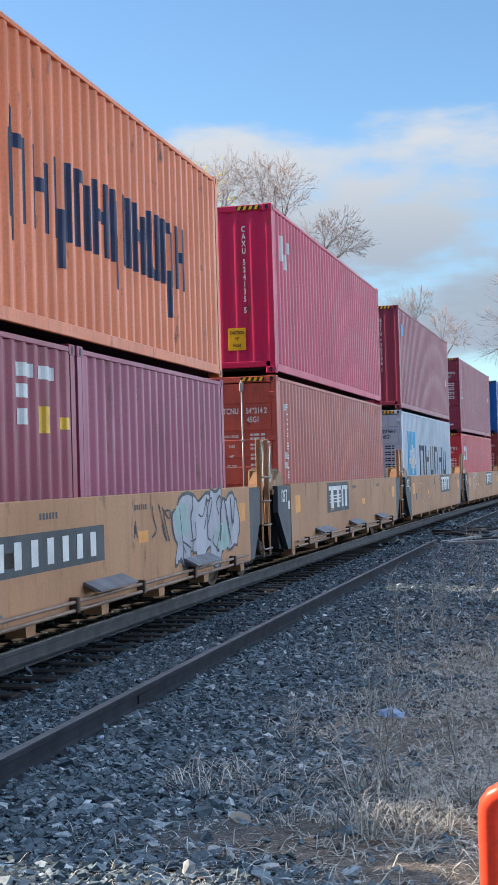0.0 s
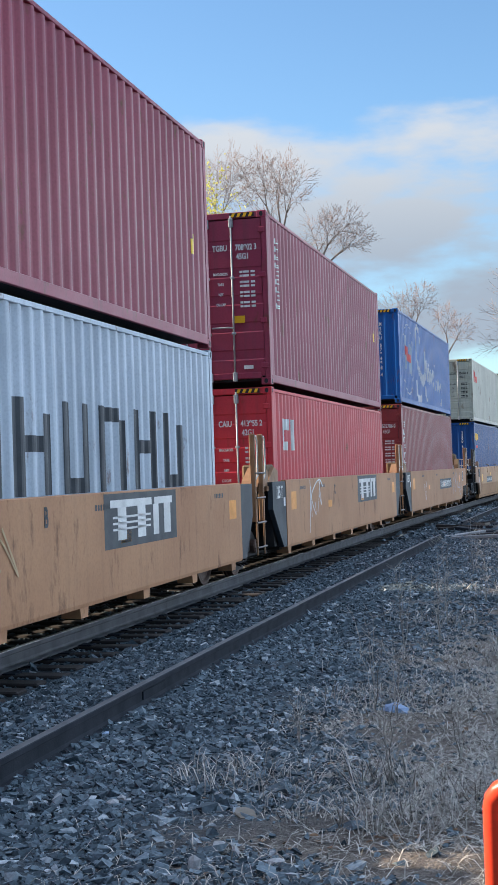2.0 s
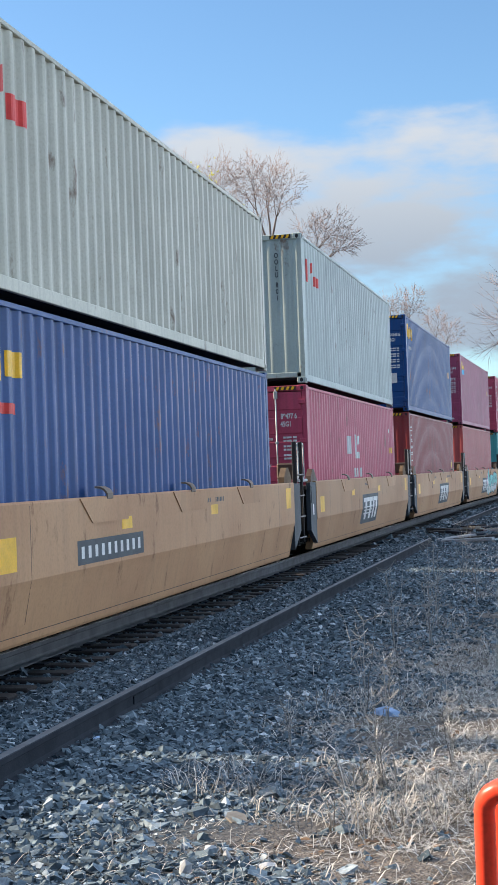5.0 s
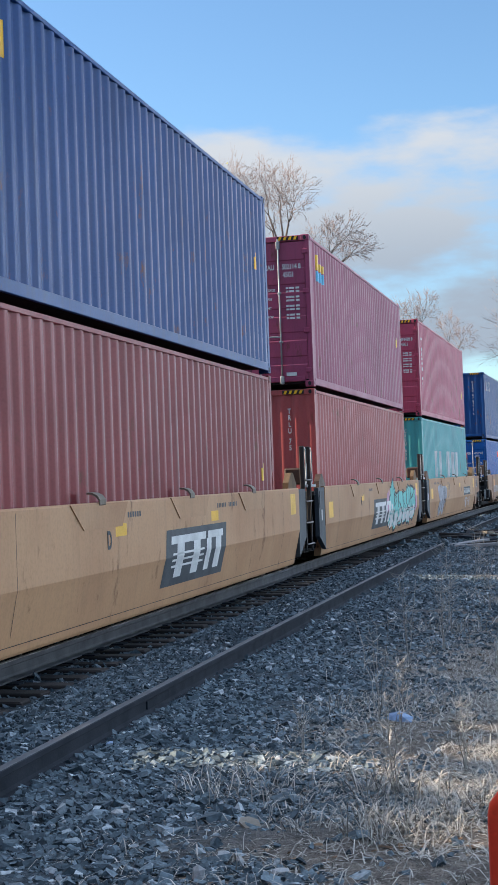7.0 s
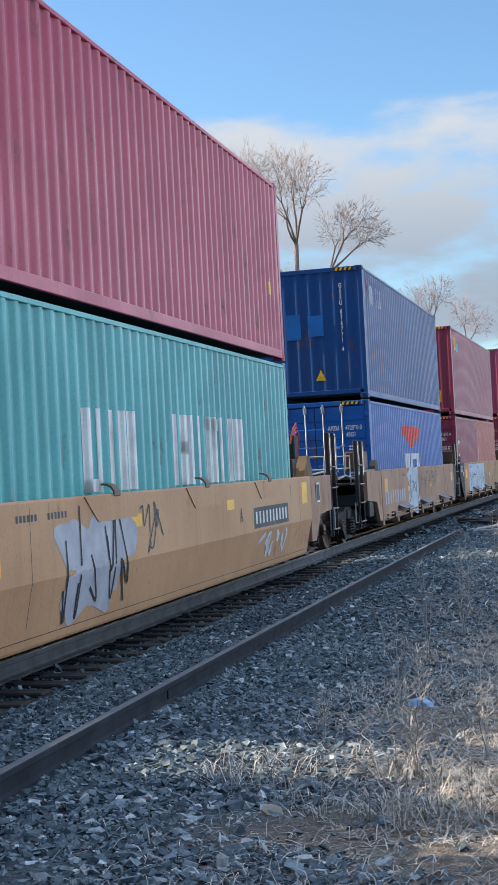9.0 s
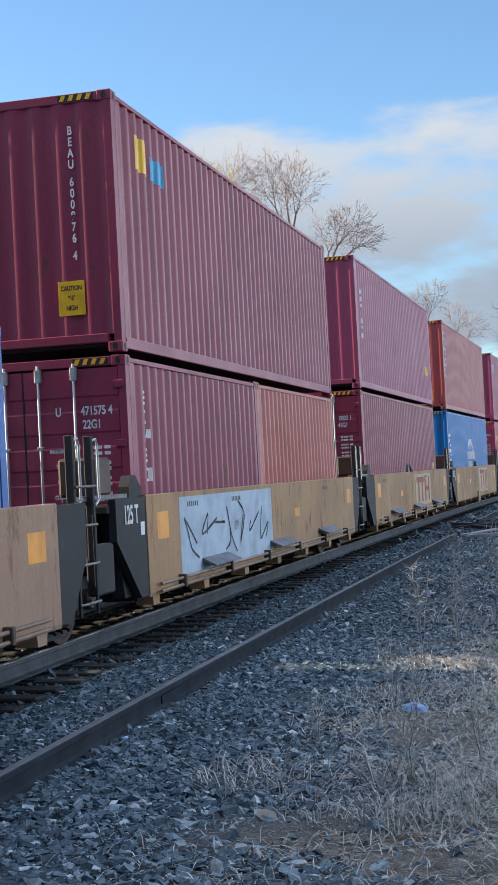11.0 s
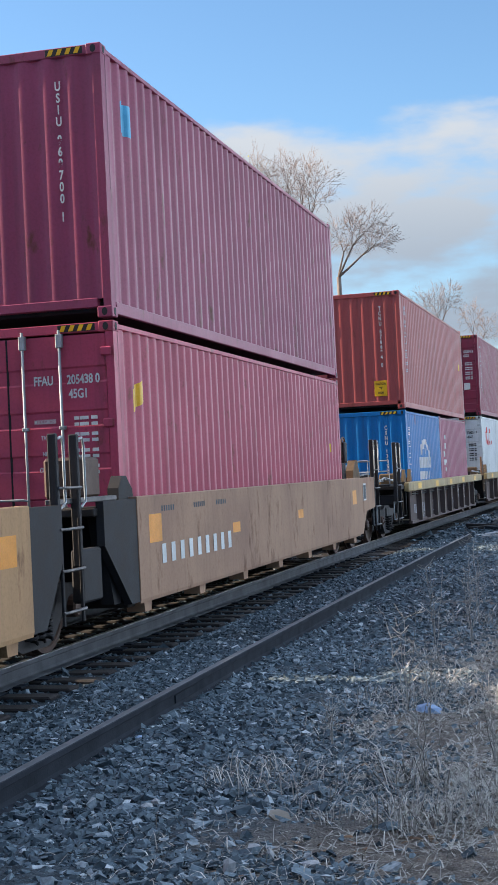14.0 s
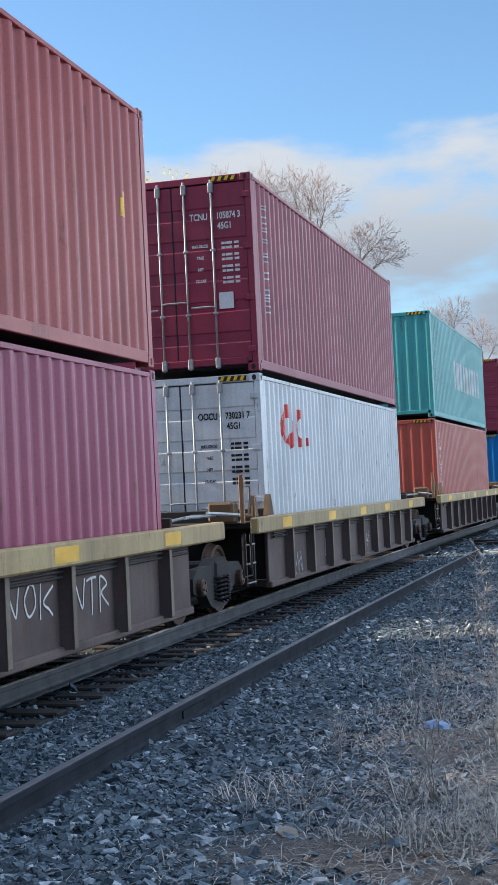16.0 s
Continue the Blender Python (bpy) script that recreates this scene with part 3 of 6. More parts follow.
def make_tree(x, y, height, spread, seed, label, leafy=0.0, trunk_r=0.22, depth=5, fork=0.6, slim=1.0, reach=0.3):
    """A tapered trunk, limbs that fork again and again, fine twigs, and, where it is in leaf, small leaves."""
    rng = random.Random(seed)
    trunk, limbs, twigs, leaves = Solid(), Solid(), Solid(), Solid()
    tips = []

    def grow(p, way, length, r, level):
        pts = [p]
        w = way.copy()
        for i in range(3):
            w = (w + Vector((rng.uniform(-.3, .3), rng.uniform(-.3, .3), rng.uniform(-.08, .16)) if level else (rng.uniform(-.06, .06), rng.uniform(-.06, .06), .1))).normalized()
            pts.append(pts[-1] + w * length / 3)
        dest = trunk if level == 0 else limbs if level < 3 else twigs
        dest.tube(pts, r, 7 if level == 0 else 5 if level < 3 else 3, r * 0.62)
        if level >= depth:
            tips.append((pts[-1], w))
            return
        kids = rng.choice((3, 4)) if level > 0 else 6
        if level >= 3: kids = 4 if depth < 6 else 3
        for i in range(kids):
            at = pts[rng.choice((1, 2, 3))] if level > 0 else pts[rng.choice((2, 3, 3))]
            a = rng.uniform(0, 6.283)
            tilt = rng.uniform(.35, .95) * (spread if level < 2 else 1.0)
            side = w.orthogonal().normalized()
            side = Matrix.Rotation(a, 3, w) @ side
            d = (w * math.cos(tilt) + side * math.sin(tilt)).normalized()
            d.z += 0.12 if level < 2 else 0.03
            grow(at, d.normalized(), length * (rng.uniform(.62, .84) if level < 3 else rng.uniform(.45, .68)) * (reach / .7 if level == 0 else 1), max(0.006, r * rng.uniform(.36, .52)), level + 1)
        if level > 0:
            grow(pts[-1], w, length * 0.7, max(0.0065, r * 0.52), level + 1)

    grow(Vector((0, 0, -0.5)), Vector((0, 0, 1)), height * fork + 0.5, trunk_r, 0)
    top = sorted(t.z for t, _ in tips)[int(len(tips) * .995)]
    k = height / top
    ob = tagged(new("tree"), label, "tree")
    ob.matrix_world = pose(x, y, -0.5)
    for s in (trunk, limbs, twigs):
        s.v = [(a * k * slim, b * k * slim, c * k) for a, b, c in s.v]
    part("trunk", trunk, BARK, ob, smooth=True)
    crown = part("crown", limbs, BARK, ob, smooth=True)
    tagged(part("twig_mass", twigs, TWIG, crown, "fine leafless twigs"), kind="stuff")
    if leafy:
        for t, w in tips:
            for _ in range(int(leafy)):
                c = Vector((t.x * k * slim, t.y * k * slim, t.z * k)) + Vector([rng.gauss(0, .45) for _ in range(3)])
                a, b = Vector([rng.uniform(-1, 1) for _ in range(3)]).normalized() * .085, Vector([rng.uniform(-1, 1) for _ in range(3)]).normalized() * .075
                leaves.add([c - a, c + b, c + a, c - b], [(0, 1, 2, 3)])
        me = bpy.data.meshes.new("leaves")
        me.from_pydata(leaves.v, [], leaves.f)
        me.materials.append(LEAF)
        tagged(part("foliage", me, LEAF, crown, "fresh yellow-green spring leaves"), kind="stuff")
    return ob


def make_bare_tree(x, y, low, lumps, seed, label, trunk_r=.2):
    """A trunk that forks at the height low into limbs, which divide again and again to fill rounded lumps of crown: along x, height, half width, half height."""
    rng = np.random.default_rng(seed)
    trunk, limbs, twigs = Solid(), Solid(), Solid()
    base = -0.5

    def bent(a, b, sag, n=3):
        mid = (a + b) / 2 + rng.normal(0, 0.07, 3) * np.linalg.norm(b - a) + np.array([0, 0, sag])
        return [(1 - t) ** 2 * a + 2 * t * (1 - t) * mid + t * t * b for t in np.linspace(0, 1, n + 1)]

    def branch(start, tips, r, level):
        """Draws a branch towards a cluster of tips, then splits the cluster and goes on."""
        if len(tips) == 1:
            path = bent(start, tips[0], 0.02, 2)
            twigs.tube(path, .0095, 3, .005)
            end, way = tips[0], tips[0] - start
            for _ in range(3):
                d = way / (np.linalg.norm(way) + 1e-6) * .35 + rng.normal(0, .22, 3)
                twigs.tube([path[1] * .5 + end * .5, end + d * .6], .007, 3, .004)
            return
        go = 0.55 if level == 0 else 0.42
        end = start + (tips.mean(0) - start) * go
        path = bent(start, end, -0.1 if level == 0 else 0.03)
        (limbs if level < 3 else twigs).tube(path, r, 6 if level < 3 else 4, r * .7)
        k = min(len(tips), 3 if len(tips) > 6 else 2)
        seeds = tips[rng.choice(len(tips), k, replace=False)]
        for _ in range(3):
            who = np.argmin(((tips[:, None] - seeds[None]) ** 2).sum(-1), 1)
            seeds = np.array([tips[who == q].mean(0) if (who == q).any() else seeds[q] for q in range(k)])
        for q in range(k):
            if (who == q).any():
                share = (who == q).sum() / len(tips)
                branch(end, tips[who == q], max(.01, r * .7 * share ** .45), level + 1)

    top = np.array([rng.normal(0, .15), 0, low - base])
    trunk.tube([np.array([0, 0, -.3]), top * .4 + np.array([.1, 0, 0]), top * .75, top], trunk_r, 8, trunk_r * .7)
    for cx, cz, rx, rz in lumps:
        u = rng.normal(size=(150, 3))
        u /= np.linalg.norm(u, axis=1)[:, None]
        q = (0.45 + 0.55 * rng.uniform(0, 1, (150, 1)) ** .6) * (1 + .16 * np.sin(5 * u[:, :1] + seed) * np.sin(4 * u[:, 2:] + 1))
        tips = np.array([cx - x, rng.normal(0, .8), cz - base]) + u * q * np.array([rx, rx, rz])
        branch(top, tips, trunk_r * .42, 0)
    ob = tagged(new("tree"), label, "tree")
    ob.matrix_world = pose(x, y, base)
    part("trunk", trunk, BARK, ob, smooth=True)
    crown = part("crown", limbs, BARK, ob, smooth=True)
    tagged(part("twig_mass", twigs, TWIG, crown, "fine leafless twigs"), kind="stuff")
    return ob


# ---- containers ----
WIDE = 1.219
CACHE = {}


def wave(length, pitch=0.278, depth=0.044):
    """Breakpoints of a corrugated sheet: along, and how far in."""
    n = int((length - 0.02) / pitch)
    pts, p = [], -n * pitch / 2
    pts.append((-length / 2, 0.0))
    for i in range(n):
        a = p + i * pitch
        k = 0.16 * depth
        pts += [(a - .016, k), (a + .013, 0.0), (a + 0.057, 0.0), (a + .084, k), (a + 0.126, depth - k), (a + 0.153, depth), (a + 0.197, depth), (a + .224, depth - k)]
    pts += [(p + n * pitch - .016, 0.16 * depth), (p + n * pitch + .013, 0.0), (length / 2, 0.0)]
    return [q for q in pts if abs(q[0]) <= length / 2]


def cached(key, make):
    if key not in CACHE:
        CACHE[key] = make()
    return CACHE[key]


def sheet(points, z0, z1, place, thick=0.004):
    s = Solid()
    n = len(points)
    vs = [place(a, d, z) for z in (z0, z1) for a, d in points]
    s.add(vs, [(i, i + 1, n + i + 1, n + i) for i in range(n - 1)])
    return s


def end_meshes(L, H):
    y = -L / 2
    post = Solid()
    for a in (1,):
        post.prism([(WIDE - 0.09, y + 0.005), (WIDE - 0.002, y + 0.005), (WIDE - 0.002, y + 0.13), (WIDE - 0.03, y + 0.13), (WIDE - 0.09, y + 0.06)], 0.11, H - 0.11, "z")
    return post


def container(name, L, H, mat, Y0, z0, front, label, code=None, size_code="", rear="P", code_mat="white"):
    """A corrugated steel freight container. Y0: where its leading end stands along the train. front: D doors, P panel."""
    ob = tagged(new(name), label, "shipping container", "containers on the train")
    yc = Y0 + L / 2
    ROLLING.append((ob, yc, z0))
    key = (L, H)
    pts = wave(L - 0.3)
    near = cached(("side", key), lambda: sheet(pts, 0.14, H - 0.05, lambda a, d, z: (WIDE - 0.006 - d, a, z)).mesh("side_panel", mat, True))
    a = part("side_panel", near, mat, ob)
    b = part("side_panel", near, mat, ob)
    b.matrix_local = Matrix.Rotation(math.pi, 4, "Z")
    rail = cached(("toprail", key), lambda: Solid().box(WIDE - 0.06, WIDE, -L / 2 + .17, L / 2 - .17, H - 0.085, H - 0.03, .006).mesh("top_rail", mat))
    low = cached(("lowrail", key), lambda: Solid().box(WIDE - 0.05, WIDE - 0.002, -L / 2 + .17, L / 2 - .17, 0.04, 0.17, .006).mesh("bottom_rail", mat))
    for m in (Matrix(), Matrix.Rotation(math.pi, 4, "Z")):
        part("top_rail", rail, mat, ob).matrix_local = m
        part("bottom_rail", low, mat, ob).matrix_local = m
    post = cached(("post", key), lambda: end_meshes(L, H).mesh("corner_post", mat))
    cast = cached(("casting",), lambda: casting_mesh(mat))
    for sx in (1, -1):
        for sy in (1, -1):
            p = part("corner_post", post, mat, ob)
            p.matrix_local = Matrix.Diagonal((sx, sy, 1, 1))
            for z, flip in ((0, 1), (H, -1)):
                c = part("corner_casting", cast, mat, ob)
                c.matrix_local = Matrix.Translation((sx * WIDE, -sy * L / 2, z)) @ Matrix.Diagonal((sx, sy, flip, 1))
    roof = cached(("roof", key), lambda: Solid().box(-WIDE + .05, WIDE - .05, -L / 2 + .1, L / 2 - .1, H - 0.085, H - 0.045).mesh("roof", mat))
    part("roof", roof, mat, ob)
    floor = cached(("floor", key), lambda: Solid().box(-WIDE + .05, WIDE - .05, -L / 2 + .1, L / 2 - .1, 0.07, 0.17).mesh("floor", mat))
    part("floor", floor, BLACK, ob, "dark underframe")
    for sy, kind in ((1, front), (-1, rear)):
        m = Matrix.Diagonal((1, sy, 1, 1)) if sy == 1 else Matrix.Rotation(math.pi, 4, "Z")
        hd = cached(("header", key), lambda: Solid().box(-WIDE + .16, WIDE - .16, -L / 2 + .004, -L / 2 + .09, H - 0.11, H - 0.008).mesh("header", mat))
        sl = cached(("sill", key), lambda: Solid().box(-WIDE + .16, WIDE - .16, -L / 2 + .004, -L / 2 + .1, 0.11, 0.21).mesh("sill", mat))
        part("header", hd, mat, ob).matrix_local = m
        part("sill", sl, mat, ob).matrix_local = m
        if kind == "P":
            ep = cached(("end", key), lambda: sheet(wave(2 * WIDE - 0.16, 0.28, 0.028), 0.2, H - 0.1, lambda a, d, z: (a, -L / 2 + 0.012 + d, z)).mesh("end_panel", mat, True))
            part("end_panel", ep, mat, ob).matrix_local = m
        else:
            doors(ob, L, H, mat, m)
    hazard(ob, L, H)
    if code:
        if front == "P":
            z = H - 0.42
            for ch in code.replace(" ", "|"):
                if ch != "|":
                    write(ch, 0.125, MARKS[code_mat], ob, pose(0.72, -L / 2 + 0.008, z, 90, 0, 0))
                    z -= 0.125
                else:
                    z -= 0.07
        else:
            pre, _, num = code.partition(" ")
            y = -L / 2 + 0.011
            write(pre, 0.125, MARKS[code_mat], ob, pose(0.41, y, H - 0.60, 90, 0, 0))
            write(num, 0.125, MARKS[code_mat], ob, pose(0.86, y, H - 0.60, 90, 0, 0))
            write(size_code, 0.125, MARKS[code_mat], ob, pose(0.80, y, H - 0.75, 90, 0, 0))
            for i, w in enumerate(("MAX.GROSS", "TARE", "NET", "CU.CAP.")):
                write(w, 0.058, MARKS[code_mat], ob, pose(0.41, y, H - 1.03 - i * 0.17, 90, 0, 0))
                for k in range(2):
                    z = H - 1.005 - i * 0.17 - k * 0.065
                    for x0, x1 in ((.74, .79), (.8, .9), (.93, 1.0)):
                        part("weight_figure", Solid().box(x0, x1, y - .002, y + .002, z - .018, z + .018, .0005), MARKS[code_mat], ob)
    return ob


def casting_mesh(mat):
    """A corner block, set back from x=0, y=0, z=0; its oval lifting holes are painted on as dark discs."""
    s = Solid().box(-0.162, 0.003, -0.003, 0.175, 0, 0.118, 0.01)
    return s.mesh("corner_casting", mat)


def hazard(ob, L, H):
    """Black and yellow stripes on the header by the corner, and flat black discs for the shade inside the corner
    blocks' holes.
    """
    y = -L / 2 - 0.001
    s = Solid().box(WIDE - 0.62, WIDE - 0.2, y, y + 0.004, H - 0.095, H - 0.02, .001)
    me = cached(("hz0", L, H), lambda: s.mesh("hazard_strip", MARKS["black"]))
    strip = part("hazard_strip", me, MARKS["black"], ob)

    def stripes():
        q = Solid()
        for i in range(4):
            x = WIDE - 0.6 + i * 0.1
            q.add([(x, y - .003, H - .09), (x + .05, y - .003, H - .09), (x + .08, y - .003, H - .025), (x + .03, y - .003, H - .025)], [(0, 1, 2, 3)])
        return q.mesh("hazard_stripes", MARKS["yellow"])
    part("hazard_stripes", cached(("hz1", L, H), stripes), MARKS["yellow"], strip)

    # black discs on the solid blocks paint in the dark of the holes
    disc = lambda n=12: [(.032 * math.cos(k * 6.283 / n), .042 * math.sin(k * 6.283 / n)) for k in range(n)]
    ahead = cached(("hole", "y"), lambda: Solid().prism(disc(), -.001, .001).mesh("casting_hole", MARKS["black"]))
    aside = cached(("hole", "x"), lambda: Solid().prism(disc(), -.001, .001, "x").mesh("casting_hole", MARKS["black"]))
    for z in (0.06, H - 0.06):
        for sx in (1, -1):
            part("casting_hole", ahead, MARKS["black"], ob).location = (sx * (WIDE - .08), y - .004, z)
        for sy in (1, -1):
            part("casting_hole", aside, MARKS["black"], ob).location = (WIDE + .005, sy * (L / 2 - .085), z)


def doors(ob, L, H, mat, m):
    y = -L / 2 + 0.015
    for sx in (-1, 1):
        def leaf():
            x0, x1 = (0.012, WIDE - 0.1) if sx == 1 else (-WIDE + 0.1, -0.012)
            front = [(y, 0.15)]
            for i in range(5):
                z = 0.3 + (H - 0.6) * (i + .5) / 5
                front += [(y, z - 0.11), (y + 0.011, z - 0.09), (y + 0.011, z + 0.05), (y, z + 0.07)]
            front.append((y, H - 0.13))
            return Solid().prism(front + [(y + 0.06, H - 0.13), (y + 0.06, 0.15)], x0, x1, "x").mesh("door", mat)
        d = part("door", cached(("door", L, H, sx), leaf), mat, ob)
        d.matrix_local = m
        for x in (0.2, 0.62):
            def rod():
                s = Solid().tube([(sx * x, y - 0.045, 0.06), (sx * x, y - 0.045, H - 0.07)], 0.016, 8)
                return s.mesh("lock_rod", GALV, True)
            r = part("lock_rod", cached(("rod", L, H, sx * x), rod), GALV, d, "galvanised locking rod")

            for z, h, nm in ((0.145, .075, "cam"), (H - 0.185, .075, "cam"), (H * .3, .02, "rod_bracket"), (H * .62, .02, "rod_bracket")):
                k = cached((nm,), lambda: Solid().box(-.035, .035, -.02, .04, -h, h, .008).mesh(nm, GALV))
                part(nm, k, GALV, d).matrix_local = Matrix.Translation((sx * x, y - .045, z))
            hd = cached(("handle", sx), lambda: Solid().tube([(0, -.02, 0), (-sx * .08, -.035, .01), (-sx * .36, -.03, .01)], .013, 6).mesh("door_handle", GALV))
            part("door_handle", hd, GALV, d).matrix_local = Matrix.Translation((sx * x, y - .045, H * (.36 if x < .4 else .33)))
        for i in range(4):
            hg = cached(("hinge",), lambda: Solid().box(-.06, .06, -.03, .03, -.045, .045, .01).mesh("hinge", mat))
            part("hinge", hg, mat, d).matrix_local = Matrix.Translation((sx * (WIDE - .09), y, 0.32 + (H - 0.64) * i / 3))
    seal = cached(("seal", L, H), lambda: Solid().box(-.014, .014, y + 0.004, y + .03, .15, H - .13, .004).mesh("door_seal", BLACK))
    part("door_seal", seal, BLACK, ob, "black rubber seal").matrix_local = m


def side_mark(ob, L, shapes, mat, name="side_marking", label=""):
    """Paint on the corrugated near side. shapes: along0, along1, z0, z1, slant, measured from the leading end."""
    pts = wave(L - 0.3)
    xs = [p[0] for p in pts]
    ds = [p[1] for p in pts]
    made = []
    for v0, v1, z0, z1, slant in shapes:
        s = Solid()
        v0, v1 = v0 - L / 2, v1 - L / 2
        cuts = [v0] + [x for x in xs if v0 < x < v1] + [v1]
        ok = [cuts[0]]
        for c in cuts[1:]:
            if c - ok[-1] > 1e-4:
                ok.append(c)
        for a, b in zip(ok, ok[1:]):
            da, db = float(np.interp(a, xs, ds)), float(np.interp(b, xs, ds))
            fa, fb = (a - v0) / (v1 - v0) * slant, (b - v0) / (v1 - v0) * slant
            s.add([(WIDE - .002 - da, a, z0 + fa), (WIDE - .002 - db, b, z0 + fb), (WIDE - .002 - db, b, z1 + fb), (WIDE - .002 - da, a, z1 + fa)], [(0, 1, 2, 3)])
        made.append(part(name, s, mat, ob, label))
    return made


def bars(v0, z0, h, count, step, thick=0.2):
    """A word as plain upright bars."""
    out = []
    for i in range(count):
        a = v0 + i * step
        out.append((a, a + thick, z0, z0 + h, 0))
    return out


def block_word(v0, z0, h, widths, gap=0.16, stroke=0.2):
    """A word mark as plain bar shapes, each a pair of uprights with a crossbar."""
    out, v = [], v0
    for i, w in enumerate(widths):
        out.append((v, v + stroke, z0, z0 + h, 0))
        if w > stroke * 1.6:
            out.append((v + w - stroke, v + w, z0, z0 + h * (1 if i % 2 == 0 else 0.85), 0))
            zc = z0 + h * (0.82, 0.45, 0.0)[i % 3]
            out.append((v + stroke, v + w - stroke, zc, zc + h * 0.17, 0))
        v += w + gap
    return out


def end_mark(ob, L, x, z, w, h, mat, name="end_placard", label="", tri=False):
    y = -L / 2 - 0.006
    s = Solid()
    if tri:
        s.prism([(x - w / 2, z - h / 2), (x + w / 2, z - h / 2), (x, z + h / 2)], y, y + .006)
    else:
        s.box(x - w / 2, x + w / 2, y, y + 0.006, z - h / 2, z + h / 2, .001)
    return part(name, s, mat, ob, label)


# ---- railway cars ----
def wheelset_mesh():
    s = Solid()
    for sx in (-1, 1):
        prof = [(.69, .06), (.69, .2), (.70, .36), (.68, .42), (.68, .485), (.705, .485), (.72, .462), (.80, .455), (.805, .40), (.775, .37), (.765, .2), (.80, .12), (.80, .06)]
        s.lathe([(sx * a, r) for a, r in prof], 32)
    s.tube([(-1.05, 0, 0), (1.05, 0, 0)], 0.08, 14)
    s.lathe([(.98, .05), (.98, .11), (1.13, .11), (1.15, .09), (1.15, .02)], 14)
    for k in range(3):
        a = k * 2.094
        s.box(1.14, 1.165, .06 * math.cos(a) - .015, .06 * math.cos(a) + .015, .06 * math.sin(a) - .015, .06 * math.sin(a) + .015, .003)
    return s.mesh("wheelset", WHEEL)


FRAME = [(-1.12, .40), (-1.12, .58), (-.95, .68), (-.45, .70), (-.25, .78), (.25, .78), (.45, .70), (.95, .68), (1.12, .58), (1.12, .40), (.98, .36), (.8, .40), (.62, .36), (.42, .2), (.3, .15), (-.3, .15), (-.42, .2), (-.62, .36), (-.8, .40), (-.98, .36)]


def make_truck(parent, v, unit_y):
    """A two-axle truck with cast side frames, springs and turning wheelsets."""
    tr = new("truck")
    tr.parent = parent
    tr.location = (0, v, RAIL_TOP)
    for sx in (1, -1):
        fm = cached(("frame", sx), lambda: Solid().prism(FRAME, sx * .93 if sx > 0 else -1.07, 1.07 if sx > 0 else -.93, "x").mesh("side_frame", BLACK))
        part("side_frame", fm, BLACK, tr)

        def spring():
            s = Solid()
            for y in (-.17, 0, .17):
                s.tube([(sx * 1.09 + .07 * math.cos(a * .7), y + .07 * math.sin(a * .7), .22 + a * .006) for a in range(55)], .016, 5)
            return s.mesh("spring", BLACK, True)
        part("spring", cached(("spring", sx), spring), BLACK, tr)
    part("bolster", cached(("bolster",), lambda: Solid().box(-1.1, 1.1, -.2, .2, .5, .74, .03).mesh("bolster", BLACK)), BLACK, tr)
    for dv in (-.889, .889):
        w = part("wheelset", cached(("wheelset",), wheelset_mesh), WHEEL, tr, "rust-brown steel wheels on an axle")
        w.location = (0, dv, 0.457)
        TURNING.append((w, (0, dv, 0.457), unit_y + v + dv))


def skin(z, x):
    """The rounded cars' side turns in below the fold."""
    if z >= 0.70: return x
    if z >= 0.62: return x - 0.02 * (0.70 - z) / 0.08
    return x - 0.02 - 0.10 * (0.62 - z) / 0.50


def fold(parent, s):
    if parent.get("folded"):
        s.v = [(skin(c, a), b, c) for a, b, c in s.v]
    return s


def plate_mark(parent, v0, v1, z0, z1, mat, name="marking", label="", x=1.452, slant=0.0):
    s = Solid()
    zs = [z0] + [z for z in (.62, .70) if z0 < z < z1] + [z1]
    for a, b in zip(zs, zs[1:]):
        k, q = slant * (a - z0) / (z1 - z0), slant * (b - z0) / (z1 - z0)
        s.add([(x, v0 + k, a), (x, v1 + k, a), (x, v1 + q, b), (x, v0 + q, b)], [(0, 1, 2, 3)])
    return part(name, fold(parent, s), mat, parent, label)


def blob(parent, v, z, w, h, mat, seed, x=1.453, name="graffiti", label="", knobs=26, rough=0.18):
    rng = random.Random(seed)
    ph = [(rng.uniform(0, 6.28), rng.randint(2, 9), rng.uniform(.3, 1)) for _ in range(5)]
    pts = []
    for k in range(knobs * 2):
        a = k * math.pi / knobs
        r = 1 + rough * sum(c * math.sin(n * a + p) for p, n, c in ph) / 2
        ca, sa = math.cos(a), math.sin(a)
        q = 0.62
        pts.append((x, v + w / 2 * r * math.copysign(abs(ca) ** q, ca), z + h / 2 * r * math.copysign(abs(sa) ** q, sa)))
    n = len(pts)
    vs, fs = [(x, v, z)], [(0, k + 1, (k + 1) % n + 1) for k in range(n)]
    for j in range(1, 7):
        vs += [(x, v + (b - v) * j / 6, z + (c - z) * j / 6) for a, b, c in pts]
        if j > 1:
            o = 1 + (j - 2) * n
            fs += [(o + k, o + n + k, o + n + (k + 1) % n, o + (k + 1) % n) for k in range(n)]
    return part(name, fold(parent, Solid().add(vs, fs)), mat, parent, label)


